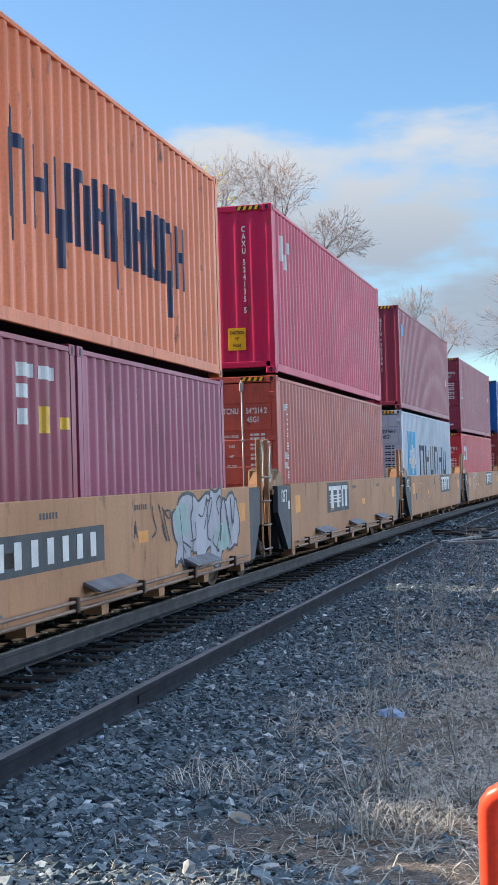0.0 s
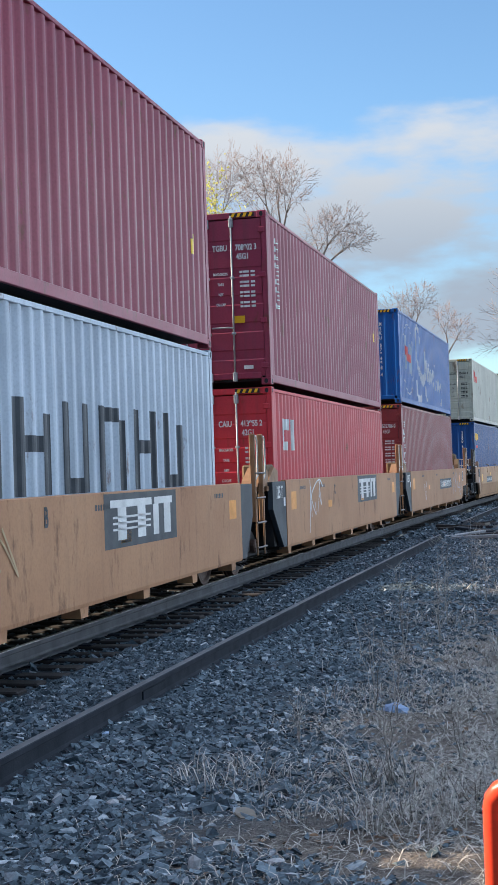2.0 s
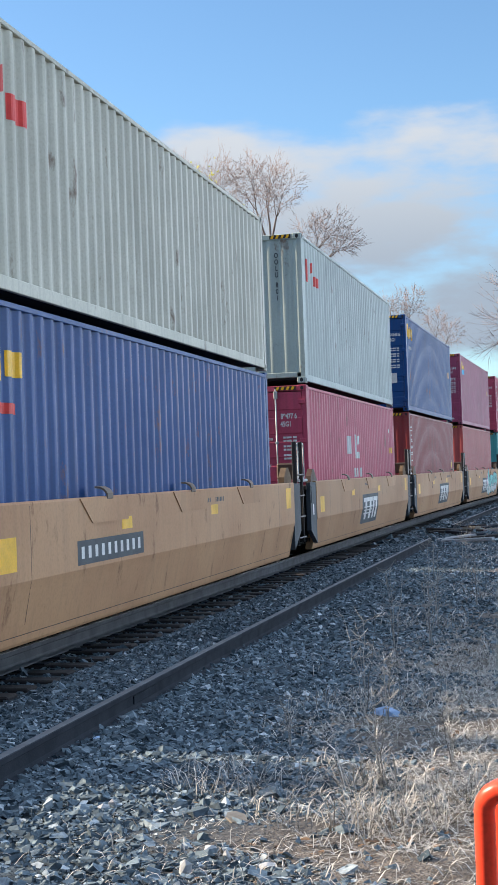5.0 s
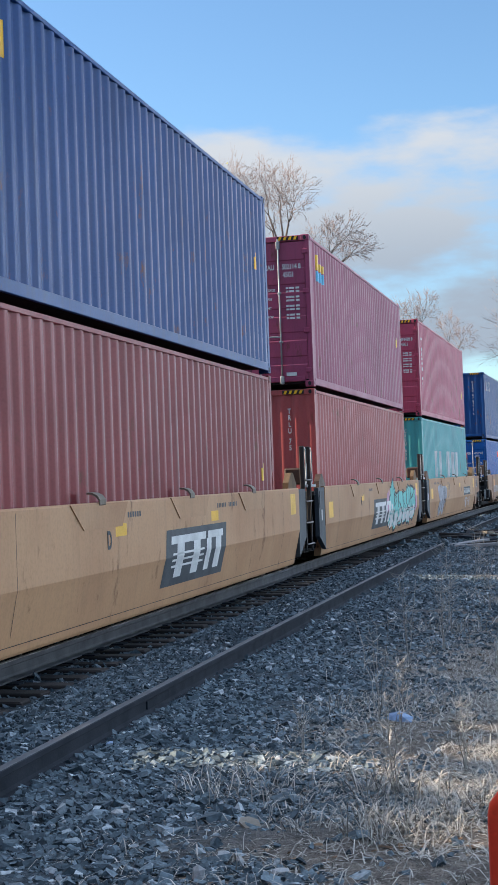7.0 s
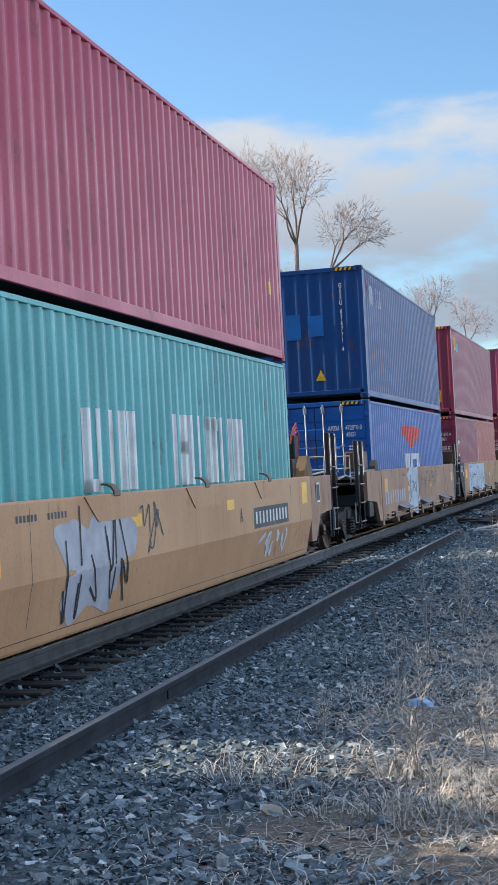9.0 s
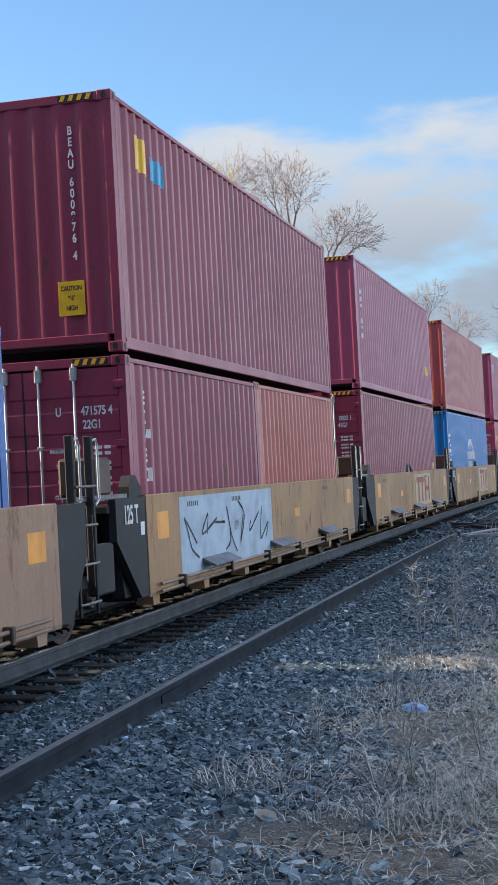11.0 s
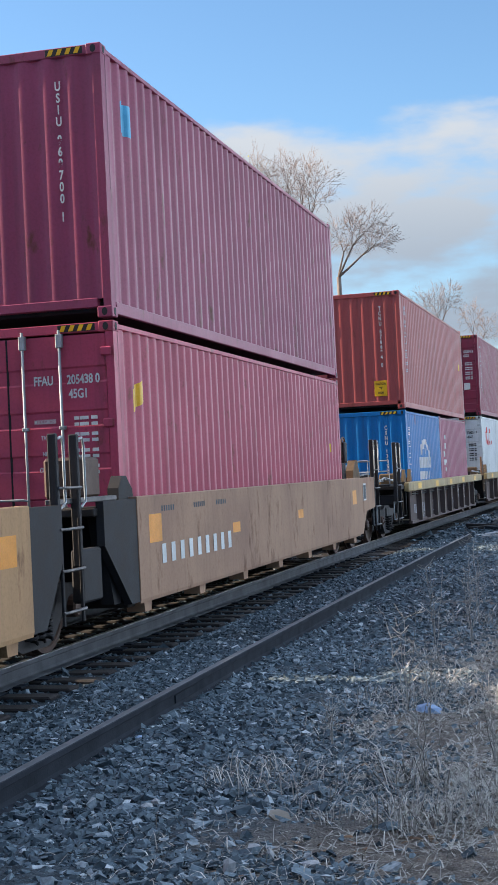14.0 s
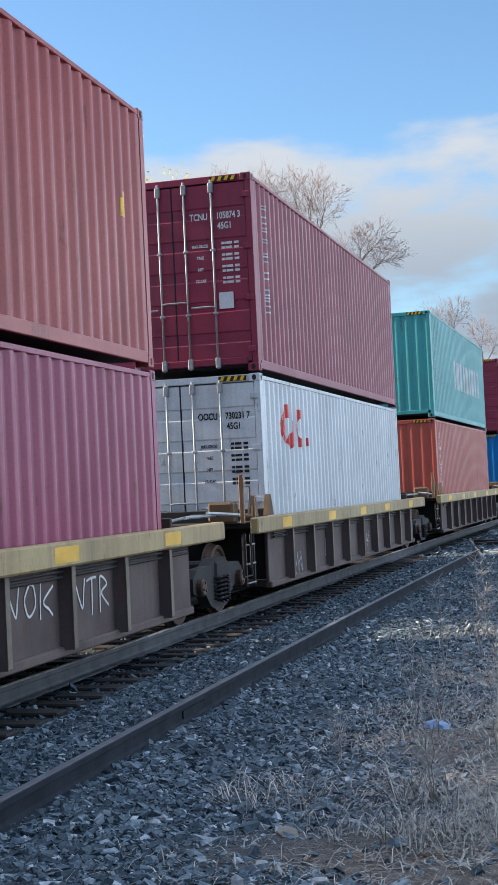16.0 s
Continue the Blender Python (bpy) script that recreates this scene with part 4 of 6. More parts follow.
def scrawl(parent, v0, v1, z0, z1, mat, seed, strokes=6, width=0.022, x=1.456, name="graffiti", label=""):
    """Sprayed loops and strokes as flat ribbons."""
    rng = random.Random(seed)
    s = Solid()
    made = None
    for i in range(strokes):
        s = Solid()
        a = v0 + (v1 - v0) * (i + rng.uniform(0.1, .6)) / strokes
        bw = (v1 - v0) / strokes
        ctrl = [Vector((a + rng.uniform(-.4, 1.2) * bw, rng.uniform(z0, z1))) for _ in range(rng.choice((3, 4, 5)))]
        pts = []
        ext = [ctrl[0]] + ctrl + [ctrl[-1]]
        for j in range(1, len(ext) - 2):
            for k in range(7):
                t = k / 7
                p0, p1, p2, p3 = ext[j - 1:j + 3]
                pts.append(0.5 * ((2 * p1) + (p2 - p0) * t + (2 * p0 - 5 * p1 + 4 * p2 - p3) * t * t + (3 * p1 - p0 - 3 * p2 + p3) * t ** 3))
        vs = []
        for k, p in enumerate(pts):
            d = pts[min(k + 1, len(pts) - 1)] - pts[max(k - 1, 0)]
            n = Vector((-d.y, d.x))
            n = n.normalized() * width * rng.uniform(.7, 1.2) if n.length > 1e-6 else Vector((0, width))
            for q in (p + n, p - n):
                vs.append((x + i * .0004, q.x, min(max(q.y, z0), z1)))
        s.add(vs, [(2 * k, 2 * k + 1, 2 * k + 3, 2 * k + 2) for k in range(len(pts) - 1)])
        made = part("graffiti_stroke", fold(parent, s), mat, parent, label)
    return made


def script_on_car(parent, strokes, mat, x=1.4575):
    """Drawn lines on a flat car side. strokes: along, height, half width."""
    for n, ctrl in enumerate(strokes):
        ext = [Vector(c) for c in (ctrl[0],) + tuple(ctrl) + (ctrl[-1],)]
        path = []
        for j in range(1, len(ext) - 2):
            p0, p1, p2, p3 = ext[j - 1:j + 3]
            for k in range(8):
                t = k / 8
                path.append(0.5 * ((2 * p1) + (p2 - p0) * t + (2 * p0 - 5 * p1 + 4 * p2 - p3) * t * t + (3 * p1 - p0 - 3 * p2 + p3) * t ** 3))
        s, vs = Solid(), []
        for k, p in enumerate(path):
            d = path[min(k + 1, len(path) - 1)] - path[max(k - 1, 0)]
            w = Vector((-d.y, d.x)).normalized() * p.z
            vs += [(x + n * .0004, p.x + w.x, p.y + w.y), (x + n * .0004, p.x - w.x, p.y - w.y)]
        s.add(vs, [(2 * k, 2 * k + 1, 2 * k + 3, 2 * k + 2) for k in range(len(path) - 1)])
        part("graffiti_stroke", s, mat, parent)


def logo_block(parent, v0, v1, z0, z1, back, mark, slant=0.0):
    """The car owner's mark: a dark plate with pale bar shapes."""
    b = plate_mark(parent, v0, v1, z0, z1, back, "owner_mark", "dark plate with plain pale bars", slant=slant)
    w, h, k = v1 - v0, z1 - z0, slant / (z1 - z0)
    for f0, f1, g0, g1 in ((.07, .62, .74, .88), (.66, .93, .74, .88), (.16, .27, .14, .74), (.42, .53, .14, .74), (.64, .72, .14, .74), (.80, .90, .14, .74), (.1, .6, .54, .58), (.1, .6, .43, .47), (.1, .6, .32, .36)):
        c = z0 + g0 * h
        m = plate_mark(parent, v0 + f0 * w + k * (c - z0), v0 + f1 * w + k * (c - z0), c, z0 + g1 * h, mark, "owner_bar", x=1.4565, slant=k * (g1 - g0) * h)


def number_bars(parent, v0, v1, z0, z1, back, mark, count=6):
    """The car's number as plain upright bars."""
    if back:
        plate_mark(parent, v0, v1, z0, z1, back, "number_plate", "dark number panel")
    w = (v1 - v0) / (count + .6)
    for i in range(count):
        a = v0 + (i + .5) * w
        plate_mark(parent, a, a + w * .42, z0 + .06, z1 - .06, mark, "number_bar", x=1.4565)


def ladder(parent, v, mat, z0=0.3, z1=2.15, x=1.40):
    """End posts that stand above the deck, with grab irons and steps."""
    for dv in (0, .5):
        s = Solid().box(x - .04, x + .04, v + dv - .035, v + dv + .035, z0 + .5, z1, .01)
        part("end_post", s, mat, parent)
        g = Solid().tube([(x + .03, v + dv + .03, z1 - .05), (x + .03, v + dv + .13, z1 - .03), (x + .03, v + dv + .17, z1 - .1), (x + .03, v + dv + .17, z1 - .62), (x + .03, v + dv + .05, z1 - .68)], .013, 6)
        part("grab_iron", g, GALV, parent, "worn grab iron")
    for k in range(4):
        z = z0 + .12 + k * .37
        part("rung", Solid().tube([(x + .05, v - .02, z), (x + .07, v + .04, z), (x + .07, v + .46, z), (x + .05, v + .52, z)], .014, 6), STEP, parent)
    for dv in (0.02, .48):
        part("ladder_rail", Solid().box(x + .02, x + .045, v + dv - .02, v + dv + .02, z0, z0 + .95, .005), mat, parent)


def hand_brake(parent, v, kind):
    """Brake stand, air tank, hoses and pipes on the end deck."""
    part("corner_guide", Solid().prism([(v - .6, 1.36), (v + .1, 1.36), (v + .1, 1.48), (v - .12, 1.74), (v - .3, 1.74), (v - .56, 1.54)], 1.22, 1.36, "x"), DUSTY, parent, "dusty ochre corner guide")
    if kind == "A":
        part("reservoir", Solid().lathe([(-.5, .05), (-.47, .18), (-.4, .22), (.4, .22), (.47, .18), (.5, .05)], 18), DUSTY, parent, "dusty brown air tank").location = (.75, v + .1, 1.72)
    else:
        part("reservoir", Solid().lathe([(-.4, .04), (-.37, .12), (-.32, .15), (.32, .15), (.37, .12), (.4, .04)], 18), GALV, parent, "pale grey air tank").location = (.75, v + .5, 1.5)
        part("guide_post", Solid().box(1.0, 1.16, v - .3, v - .02, 1.7, 2.1, .02), BLACK, parent)
    if kind == "B":
        for k in range(3):
            part("air_hose", Solid().tube([(1.1, v - .4 + .05 * k, 1.95), (1.15, v - .3 + .06 * k, 2.2 - .04 * k), (1.15, v - .05, 2.3 - .07 * k), (1.12, v + .2 + .05 * k, 2.1), (1.1, v + .22, 1.7)], .013, 6), HOSE, parent, "dull red air hose")
    if kind in "AC":
        n = 20
        wheel = Solid().tube([(1.1, v - .1 + .24 * math.cos(6.283 * k / n), 1.95 + .24 * math.sin(6.283 * k / n)) for k in range(n + 1)], .018, 6)
        for k in range(5):
            a = k * 1.2566
            wheel.tube([(1.1, v - .1, 1.95), (1.1, v - .1 + .24 * math.cos(a), 1.95 + .24 * math.sin(a))], .012, 5)
        part("brake_wheel", wheel, WHEEL, parent, "rusty hand brake wheel")
    for k in range(5):
        part("brake_pipe", Solid().tube([(1.0 - .15 * k, v + .2, 1.38 + .04 * (k % 3)), (1.05 - .12 * k, v + .9, 1.44 + .03 * k), (1.0 - .1 * k, v + 1.5, 1.36)], .022, 6), STEP, parent)
    part("brake_stand", Solid().box(.9, 1.02, v + .1, v + .5, 1.3, 1.7, .02), BLACK, parent)


def make_unit(kind, y_front, last=False, seed=0, first=False, pipes=False):
    """One well of an articulated double-stack car."""
    rng = random.Random(seed)
    labels = {"A": "tan steel well car with flat scuffed sides", "B": "ochre yellow well car with rounded lower sides",
              "C": "weathered tan well car with dirty flat sides", "D": "dark brown ribbed well car with faded yellow top chord"}
    ob = tagged(new("well_car"), labels[kind], "railway car", "well cars of the train")
    yc = y_front + 6.096
    ROLLING.append((ob, yc, 0))
    ob["folded"] = kind == "B"
    body = {"A": TAN, "B": OCHRE, "C": DRAB, "D": BROWN}[kind]
    if kind == "C" and (first or last):
        body = GRIME
    f, r = (-6.25, 6.6)
    endf, endr = -7.2, 7.35
    if kind == "B":
        f, r = -6.6, 6.9
        endf, endr = -7.15, 7.5
    if first: f, endf = -6.3, -8.0
    if last: r, endr = 6.5, 8.3
    if kind in "AC":
        prof = [(1.36, 1.40), (1.44, 1.40), (1.45, 1.39), (1.45, .34), (1.44, .30), (1.30, .30), (1.30, .36), (1.37, .36)]
        cut = .62 if last else .30
    elif kind == "B":
        prof = [(1.36, 1.40), (1.44, 1.40), (1.45, 1.38), (1.45, .70), (1.43, .62), (1.33, .15), (1.31, .12), (1.2, .12), (1.2, .18), (1.36, .70)]
    if kind != "D":
        for sx in (1, -1):
            part("side_sill", Solid().prism([(sx * a, b) for a, b in prof], f, r), body, ob)
            pl = GREY if kind != "C" else BLACK
            for a, b, cut in ((endf, f, -1), (r, endr, 1)):
                if kind == "B":
                    sh = [(a, 1.38), (b, 1.38), (b, .24), (a + (.45 if cut < 0 else 0) * 0, .5 if cut < 0 else .24), ] if cut < 0 else [(a, 1.38), (b, 1.38), (b, .55), (a, .24)]
                else:
                    sh = [(a, 1.38), (b, 1.38), (b, .32), (b - .25, .32), (a, .95)] if cut < 0 else [(a, 1.38), (b, 1.38), (b, .9), (a + .3, .32), (a, .32)]
                if last and cut > 0:
                    sh = [(a, 1.39), (b, 1.39), (b, .78), (a + .8, .74), (a + .35, .32), (a, .32)]
                if first and cut < 0:
                    sh = [(a, 1.39), (b, 1.39), (b, .32), (b - .3, .32), (b - .65, .74), (a, .80)]
                part("end_panel", Solid().prism(sh, *((1.36, 1.44) if sx > 0 else (-1.44, -1.36)), "x"), (GRIME if kind == "B" else body) if (last and cut > 0) or (first and cut < 0) else pl, ob)
        part("well_floor", Solid().box(-1.3, 1.3, f, r, .26, .34), BLACK, ob)
        for k in range(7):
            v = f + .35 + k * (r - f - .7) / 6
            if kind != "B":
                part("floor_lug", Solid().prism([(v - .13, .33), (v + .13, .33), (v + .10, .19), (v - .10, .19)], 1.2, 1.40, "x"), body, ob)
    else:
        for sx in (1, -1):
            fl = lambda a, b: sorted((sx * a, sx * b))
            part("top_chord", Solid().box(*fl(1.38, 1.50), -7.6, 7.9, .98, 1.20, .02), CHORD, ob, "faded yellow steel top chord")
            part("side_sheet", Solid().box(*fl(1.28, 1.33), -6.5, 6.9, .24, 1.0, .01), BROWN, ob)
            part("bottom_chord", Solid().box(*fl(1.26, 1.37), -6.5, 6.9, .18, .27, .015), BROWN, ob)
            for z in (.94, .89):
                part("air_line", Solid().tube([(sx * 1.37, -6.3, z), (sx * 1.37, 0, z - .01), (sx * 1.37, 6.7, z)], .016, 6), BLACK, ob)
            for k in range(9):
                v = -5.44 + k * 1.41
                part("rib", Solid().prism([(fl(1.33, 1.33)[0], v - .07), (sx * 1.45, v - .035), (sx * 1.45, v + .035), (sx * 1.33, v + .07)], .24, .98, "z"), BROWN, ob)
                part("rib_flange", Solid().box(*fl(1.45, 1.458), v - .045, v + .045, .25, .97, .003), RIB, ob, "pale worn rib edge")
        for k in range(5):
            v = -6.2 + k * 2.9 + rng.uniform(-.2, .2)
            plate_mark(ob, v, v + .55, 1.02, 1.16, MARKS["yellow"], "reflector", x=1.504)
        part("well_floor", Solid().box(-1.3, 1.3, -6.5, 6.9, .2, .28), BLACK, ob)
        scrawl(ob, -5.4, -4.4, .2, .6, MARKS["silver"], seed + 1, 5, .012, x=1.337)
        scrawl(ob, -2.9, -2.1, .35, .75, MARKS["silver"], seed + 2, 4, .012, x=1.337)
        scrawl(ob, .7, 1.3, .35, .7, MARKS["silver"], seed + 3, 3, .012, x=1.337)
    # decks over the trucks, the draft beam and the ladders
    for a, b in ((endf - .1, -6.3), (6.4, endr + .1)):
        part("end_deck", Solid().box(-1.38, 1.38, a, b, 1.24 if kind != "D" else 1.05, 1.32 if kind != "D" else 1.13, .01), POST if kind == "A" else BLACK, ob)
        part("bulkhead", Solid().box(-1.3, 1.3, (b if a < 0 else a) - .04, (b if a < 0 else a) + .04, .3, 1.3, .01), BLACK, ob)
    part("draft_beam", Solid().box(-.35, .35, -8.6 if not first else -9.6, -6.3, .55, 1.05, .04), BLACK, ob)
    part("draft_beam", Solid().box(-.35, .35, 6.3, 7.3 if not last else 9.2, .55, 1.05, .04), BLACK, ob)
    make_truck(ob, -8.1 if not first else -8.3, yc)
    pm = POST if kind == "A" else BLACK
    if kind == "D" and not first:
        for v in (-7.75, -7.2):
            part("end_post", Solid().box(1.3, 1.36, v - .03, v + .03, 1.13, 1.78 if v < -7.5 else 1.5, .008), POST, ob, "thin tan upright")
        part("grab_iron", Solid().tube([(1.33, -7.7, 1.3), (1.33, -7.7, 1.62), (1.33, -7.35, 1.62), (1.33, -7.35, 1.25)], .014, 6), STEP, ob)
        for k in range(3):
            part("rung", Solid().tube([(1.4, -7.95, .35 + k * .25), (1.42, -7.9, .35 + k * .25), (1.42, -7.55, .35 + k * .25), (1.4, -7.5, .35 + k * .25)], .014, 6), STEP, ob)
        for v in (-7.93, -7.52):
            part("ladder_rail", Solid().box(1.38, 1.41, v - .02, v + .02, .3, 1.0, .005), BLACK, ob)
    else:
        ladder(ob, -8.3 if not first else -8.9, pm, z1=2.02 if kind == "C" else 2.12)
    if kind in "AC":
        part("gusset", Solid().prism([(-7.05, 1.3), (-6.6, 1.3), (-6.55, .34), (-6.75, .34)], 1.2, 1.34, "x"), BLACK, ob)
        if kind == "A":
            for vv in (-7.9, -7.2):
                part("corner_bracket", Solid().prism([(vv, 1.32), (vv + .75, 1.32), (vv + .75, 1.55), (vv + .5, 1.62), (vv + .1, 1.42)], 1.1, 1.36, "x"), pm, ob)
            part("equipment_box", Solid().box(.9, 1.3, -7.0, -6.45, 1.32, 1.66, .03), DUSTY, ob, "dusty brown equipment box")
        else:
            part("corner_bracket", Solid().prism([(-6.55, 1.36), (-6.1, 1.36), (-6.12, 1.48), (-6.3, 1.62), (-6.42, 1.62), (-6.53, 1.5)], 1.24, 1.36, "x"), BLACK, ob)
            part("equipment_box", Solid().box(.85, 1.25, -7.25, -6.75, 1.42, 1.82, .03), WHEEL, ob, "rusty brown equipment box")
            part("deck_edge", Solid().box(1.26, 1.38, -8.2, -6.65, 1.38, 1.43, .008), STEP, ob, "worn bright deck edge")
            part("step_box", Solid().box(1.3, 1.42, -7.75, -7.25, .45, .95, .02), BLACK, ob)
    if kind == "B":
        part("corner_bracket", Solid().prism([(-6.8, 1.36), (-6.15, 1.36), (-6.2, 1.46), (-6.45, 1.63), (-6.55, 1.63), (-6.75, 1.5)], 1.28, 1.38, "x"), WHEEL, ob, "dark rusty corner guide")
        part("corner_bracket", Solid().prism([(6.4, 1.36), (7.05, 1.36), (7.05, 1.48), (6.8, 1.66), (6.65, 1.66), (6.43, 1.5)], 1.28, 1.38, "x"), DUSTY, ob, "dusty ochre corner guide")
        part("deck_edge", Solid().box(1.28, 1.40, -7.9, -7.15, 1.40, 1.45, .008), GALV, ob, "worn bright deck edge")
        part("valve_box", Solid().box(.95, 1.3, -7.75, -7.3, 1.45, 1.75, .03), WHEEL, ob, "rusty brown equipment box")
        part("latch_plate", Solid().box(1.44, 1.452, -7.1, -6.72, 1.0, 1.32, .005), GREY, ob, "dark grey riveted plate")
        plate_mark(ob, -6.95, -6.86, .78, .98, MARKS["white"], "sticker", x=1.446)
        for k in range(3):
            v = -3.9 + k * 3.3
            tab = part("hinged_flap", Solid().prism([(v, 1.39), (v + 1.7, 1.39), (v + 1.5, 1.14), (v + .35, 1.14)], 1.448, 1.462, "x"), OCHRE, ob)
            part("flap_tab", Solid().prism([(1.462, 1.37), (1.472, 1.38), (1.472, 1.43), (1.44, 1.475), (1.39, 1.50), (1.33, 1.505), (1.33, 1.485), (1.385, 1.48), (1.43, 1.455), (1.455, 1.42)], v + .8, v + .98), RIB, tab, "bent worn steel tab")
    if kind == "B":
        # the lengthwise line paints in the dark of the lower crease; uprights are joints
        plate_mark(ob, f + .1, r - .1, .215, .222, MARKS["black"], "seam", x=1.4508)
        plate_mark(ob, -5.2, -5.19, .3, 1.36, MARKS["black"], "seam", x=1.4508)
        plate_mark(ob, 5.6, 5.61, .3, 1.36, MARKS["black"], "seam", x=1.4508)
    if kind == "D":
        for v in (-7.3, -6.45):
            part("guide", Solid().prism([(v, 1.2), (v + .34, 1.2), (v + .24, 1.44), (v + .2, 1.5), (v + .13, 1.5)], 1.27, 1.34, "x"), DUSTY, ob)
        part("equipment_box", Solid().box(.8, 1.15, -7.6, -7.3, 1.13, 1.42, .03), DUSTY, ob, "dusty brown equipment box")
        for k in range(3):
            part("brake_pipe", Solid().tube([(.5 + k * .3, -8.6, 1.2 + k * .05), (.6 + k * .3, -7.6, 1.25), (1.2, -6.9, 1.22)], .022, 6), GALV, ob)
        part("side_step", Solid().tube([(1.44, -8.2, 1.0), (1.44, -8.2, .45), (1.44, -7.8, .45), (1.44, -7.8, 1.0)], .016, 6), BLACK, ob)
    if pipes:
        for z in (.42, .34):
            part("sill_pipe", Solid().tube([(1.50, -6.0, z), (1.50, 0, z - .006), (1.50, 6.2, z)], .019, 8), PIPE, ob, "long rusty pipe along the sill")
        for k in range(6):
            v = -5.2 + k * 2.1
            part("pipe_bracket", Solid().box(1.44, 1.54, v, v + .07, .31, .46, .01), WHEEL, ob)
        for k in range(3):
            v = -4.2 + k * 3.6
            part("side_step", Solid().prism([(1.45, .56), (1.46, .575), (1.63, .49), (1.63, .475), (1.60, .475), (1.45, .545)], v, v + 1.2), TREAD, ob, "tilted grey step plate")
    for on, v in ((first, -8.75), (last, 8.75)):
        if on:
            part("walkway", Solid().box(-1.3, 1.3, v - .3, v + .3, 1.14, 1.19, .01), BLACK, ob)
            part("end_sill", Solid().box(-1.36, 1.36, v - .06, v + .06, .72, .95, .02), BLACK, ob)
            for z in (1.48, 1.72):
                part("hand_rail", Solid().tube([(-1.25, v, 1.2), (-1.25, v, z), (1.25, v, z), (1.25, v, 1.2)], .016, 6), GALV, ob)
            for k in range(3):
                part("brake_pipe", Solid().tube([(1.1 - k * .25, v - .5, 1.28 + .06 * k), (1.15 - k * .2, v, 1.34 + .05 * k), (1.2 - k * .3, v + .5, 1.27)], .02, 6), GALV, ob)
            part("valve_box", Solid().box(.5, .95, v - .2, v + .2, 1.19, 1.42, .03), BLACK, ob)
            for sx in (1, -1):
                part("stirrup", Solid().tube([(sx * 1.36, v - .2, .8), (sx * 1.36, v - .2, .4), (sx * 1.36, v + .2, .4), (sx * 1.36, v + .2, .8)], .014, 6), GALV, ob)
    if last:
        plate_mark(ob, 6.95, 7.25, .95, 1.28, MARKS["white"], "inspection_card", "white card frame")
        plate_mark(ob, 6.98, 7.22, .98, 1.25, GREY, "card_face", x=1.4545)
        make_truck(ob, 8.15, yc)
        ladder(ob, 8.35, pm)
        hand_brake(ob, 7.05, kind)
        part("coupler", Solid().box(-.16, .16, 9.1, 9.75, .7, .98, .05), BLACK, ob)
        part("air_hose", Solid().tube([(.5, 8.9, .8), (.55, 9.3, .45), (.5, 9.7, .5)], .025, 6), BLACK, ob)
    # reflectors
    if kind in "ABC":
        zr = (.95, 1.22, 1.22) if kind == "B" else (1.05, 1.02, 1.12)
        for v, z, w, h in ((f + .35, zr[0], .42, .30), (-2.6, zr[1] - .12, .36, .13), (1.2, zr[1] - .1, .36, .13), (r - .7, zr[2] - .08, .4, .34 if kind == "B" else .26)):
            plate_mark(ob, v, v + w, z - h / 2, z + h / 2, MARKS["yellow" if kind == "B" else "amber"], "reflector")
    return ob


# ---- the place ----
make_ground()
make_track()
make_spare_rail(2.78, -4, 33)
make_spare_rail(2.6, 40, 80, False)
scatter_stones("ballast", 46000, ballast_place(5.0, 15, 1.45, 5.6, 4.1, 1.0), (0.012, 0.028), 1, STONE, "loose angular blue-grey ballast stones beside the track")
scatter_stones("distant_ballast", 34000, ballast_place(15, 34, 1.45, 6.4, 4.7, 1.3), (0.015, 0.03), 2, STONE, "grey ballast stones further along the track")
scatter_stones("farthest_ballast", 6000, ballast_place(34, 75, 1.2, 6.0, 4.2, 1.2), (0.035, 0.065), 3, STONE, "grey ballast far down the line")
scatter_stones("track_ballast", 9000, ballast_place(5, 32, -0.7, 1.35, 9, 1), (0.016, 0.03), 5, STONE, "dark ballast between the ties")
scatter_stones("dirt_stones", 900, dirt_place(5, 22, 4.0, 8), (0.012, 0.03), 6, STONE, "scattered small stones in the dirt")
strew_blades("dry_grass", 52000, dirt_place(5, 17, 3.5, 7.2), (0.05, 0.2), 7, STRAW, "matted dry straw-coloured grass on dirt", 0.0026, 0.82)
strew_blades("straw_mat", 15000, dirt_place(8.2, 13.5, 4.3, 6.6), (0.06, 0.22), 17, STRAW, "flattened pale dead grass lying in mats", 0.004, 0.97)
strew_blades("distant_dry_grass", 16000, dirt_place(17, 60, 3.8, 9), (0.1, 0.32), 8, STRAW, "matted dry grass further off", 0.006, 0.75)
strew_blades("dead_leaves", 2600, dirt_place(5, 16, 3.9, 8), (0.03, 0.07), 9, LEAFLITTER, "brown dead leaves on the dirt", 0.016, 0.9, "leaves")
for k, (x, y, r, h, n) in enumerate(((5.2, 7.45, .75, .34, 320), (4.15, 8.2, .9, .28, 300), (5.0, 8.2, .4, .6, 130), (5.45, 7.95, .6, .4, 160), (4.74, 7.6, .8, .2, 220), (4.5, 11.1, .8, .3, 160), (4.9, 11.5, .9, .25, 150), (5.5, 13.5, 1.0, .3, 150), (4.6, 16.5, 1.0, .35, 150), (5.3, 20, 1.2, .4, 150))):
    make_tuft(x, y, r, h, n, 20 + k)
for k, (x, y, h) in enumerate(((4.62, 10.7, .75), (4.85, 10.2, .5), (4.45, 14.2, .9), (4.75, 14.8, .8), (4.7, 16.4, 1.0), (5.0, 19, .8), (4.3, 9.3, .35), (5.05, 8.2, .55), (5.4, 8.9, .45), (4.5, 24, .9))):
    make_weed(x, y, h, 40 + k, 4)


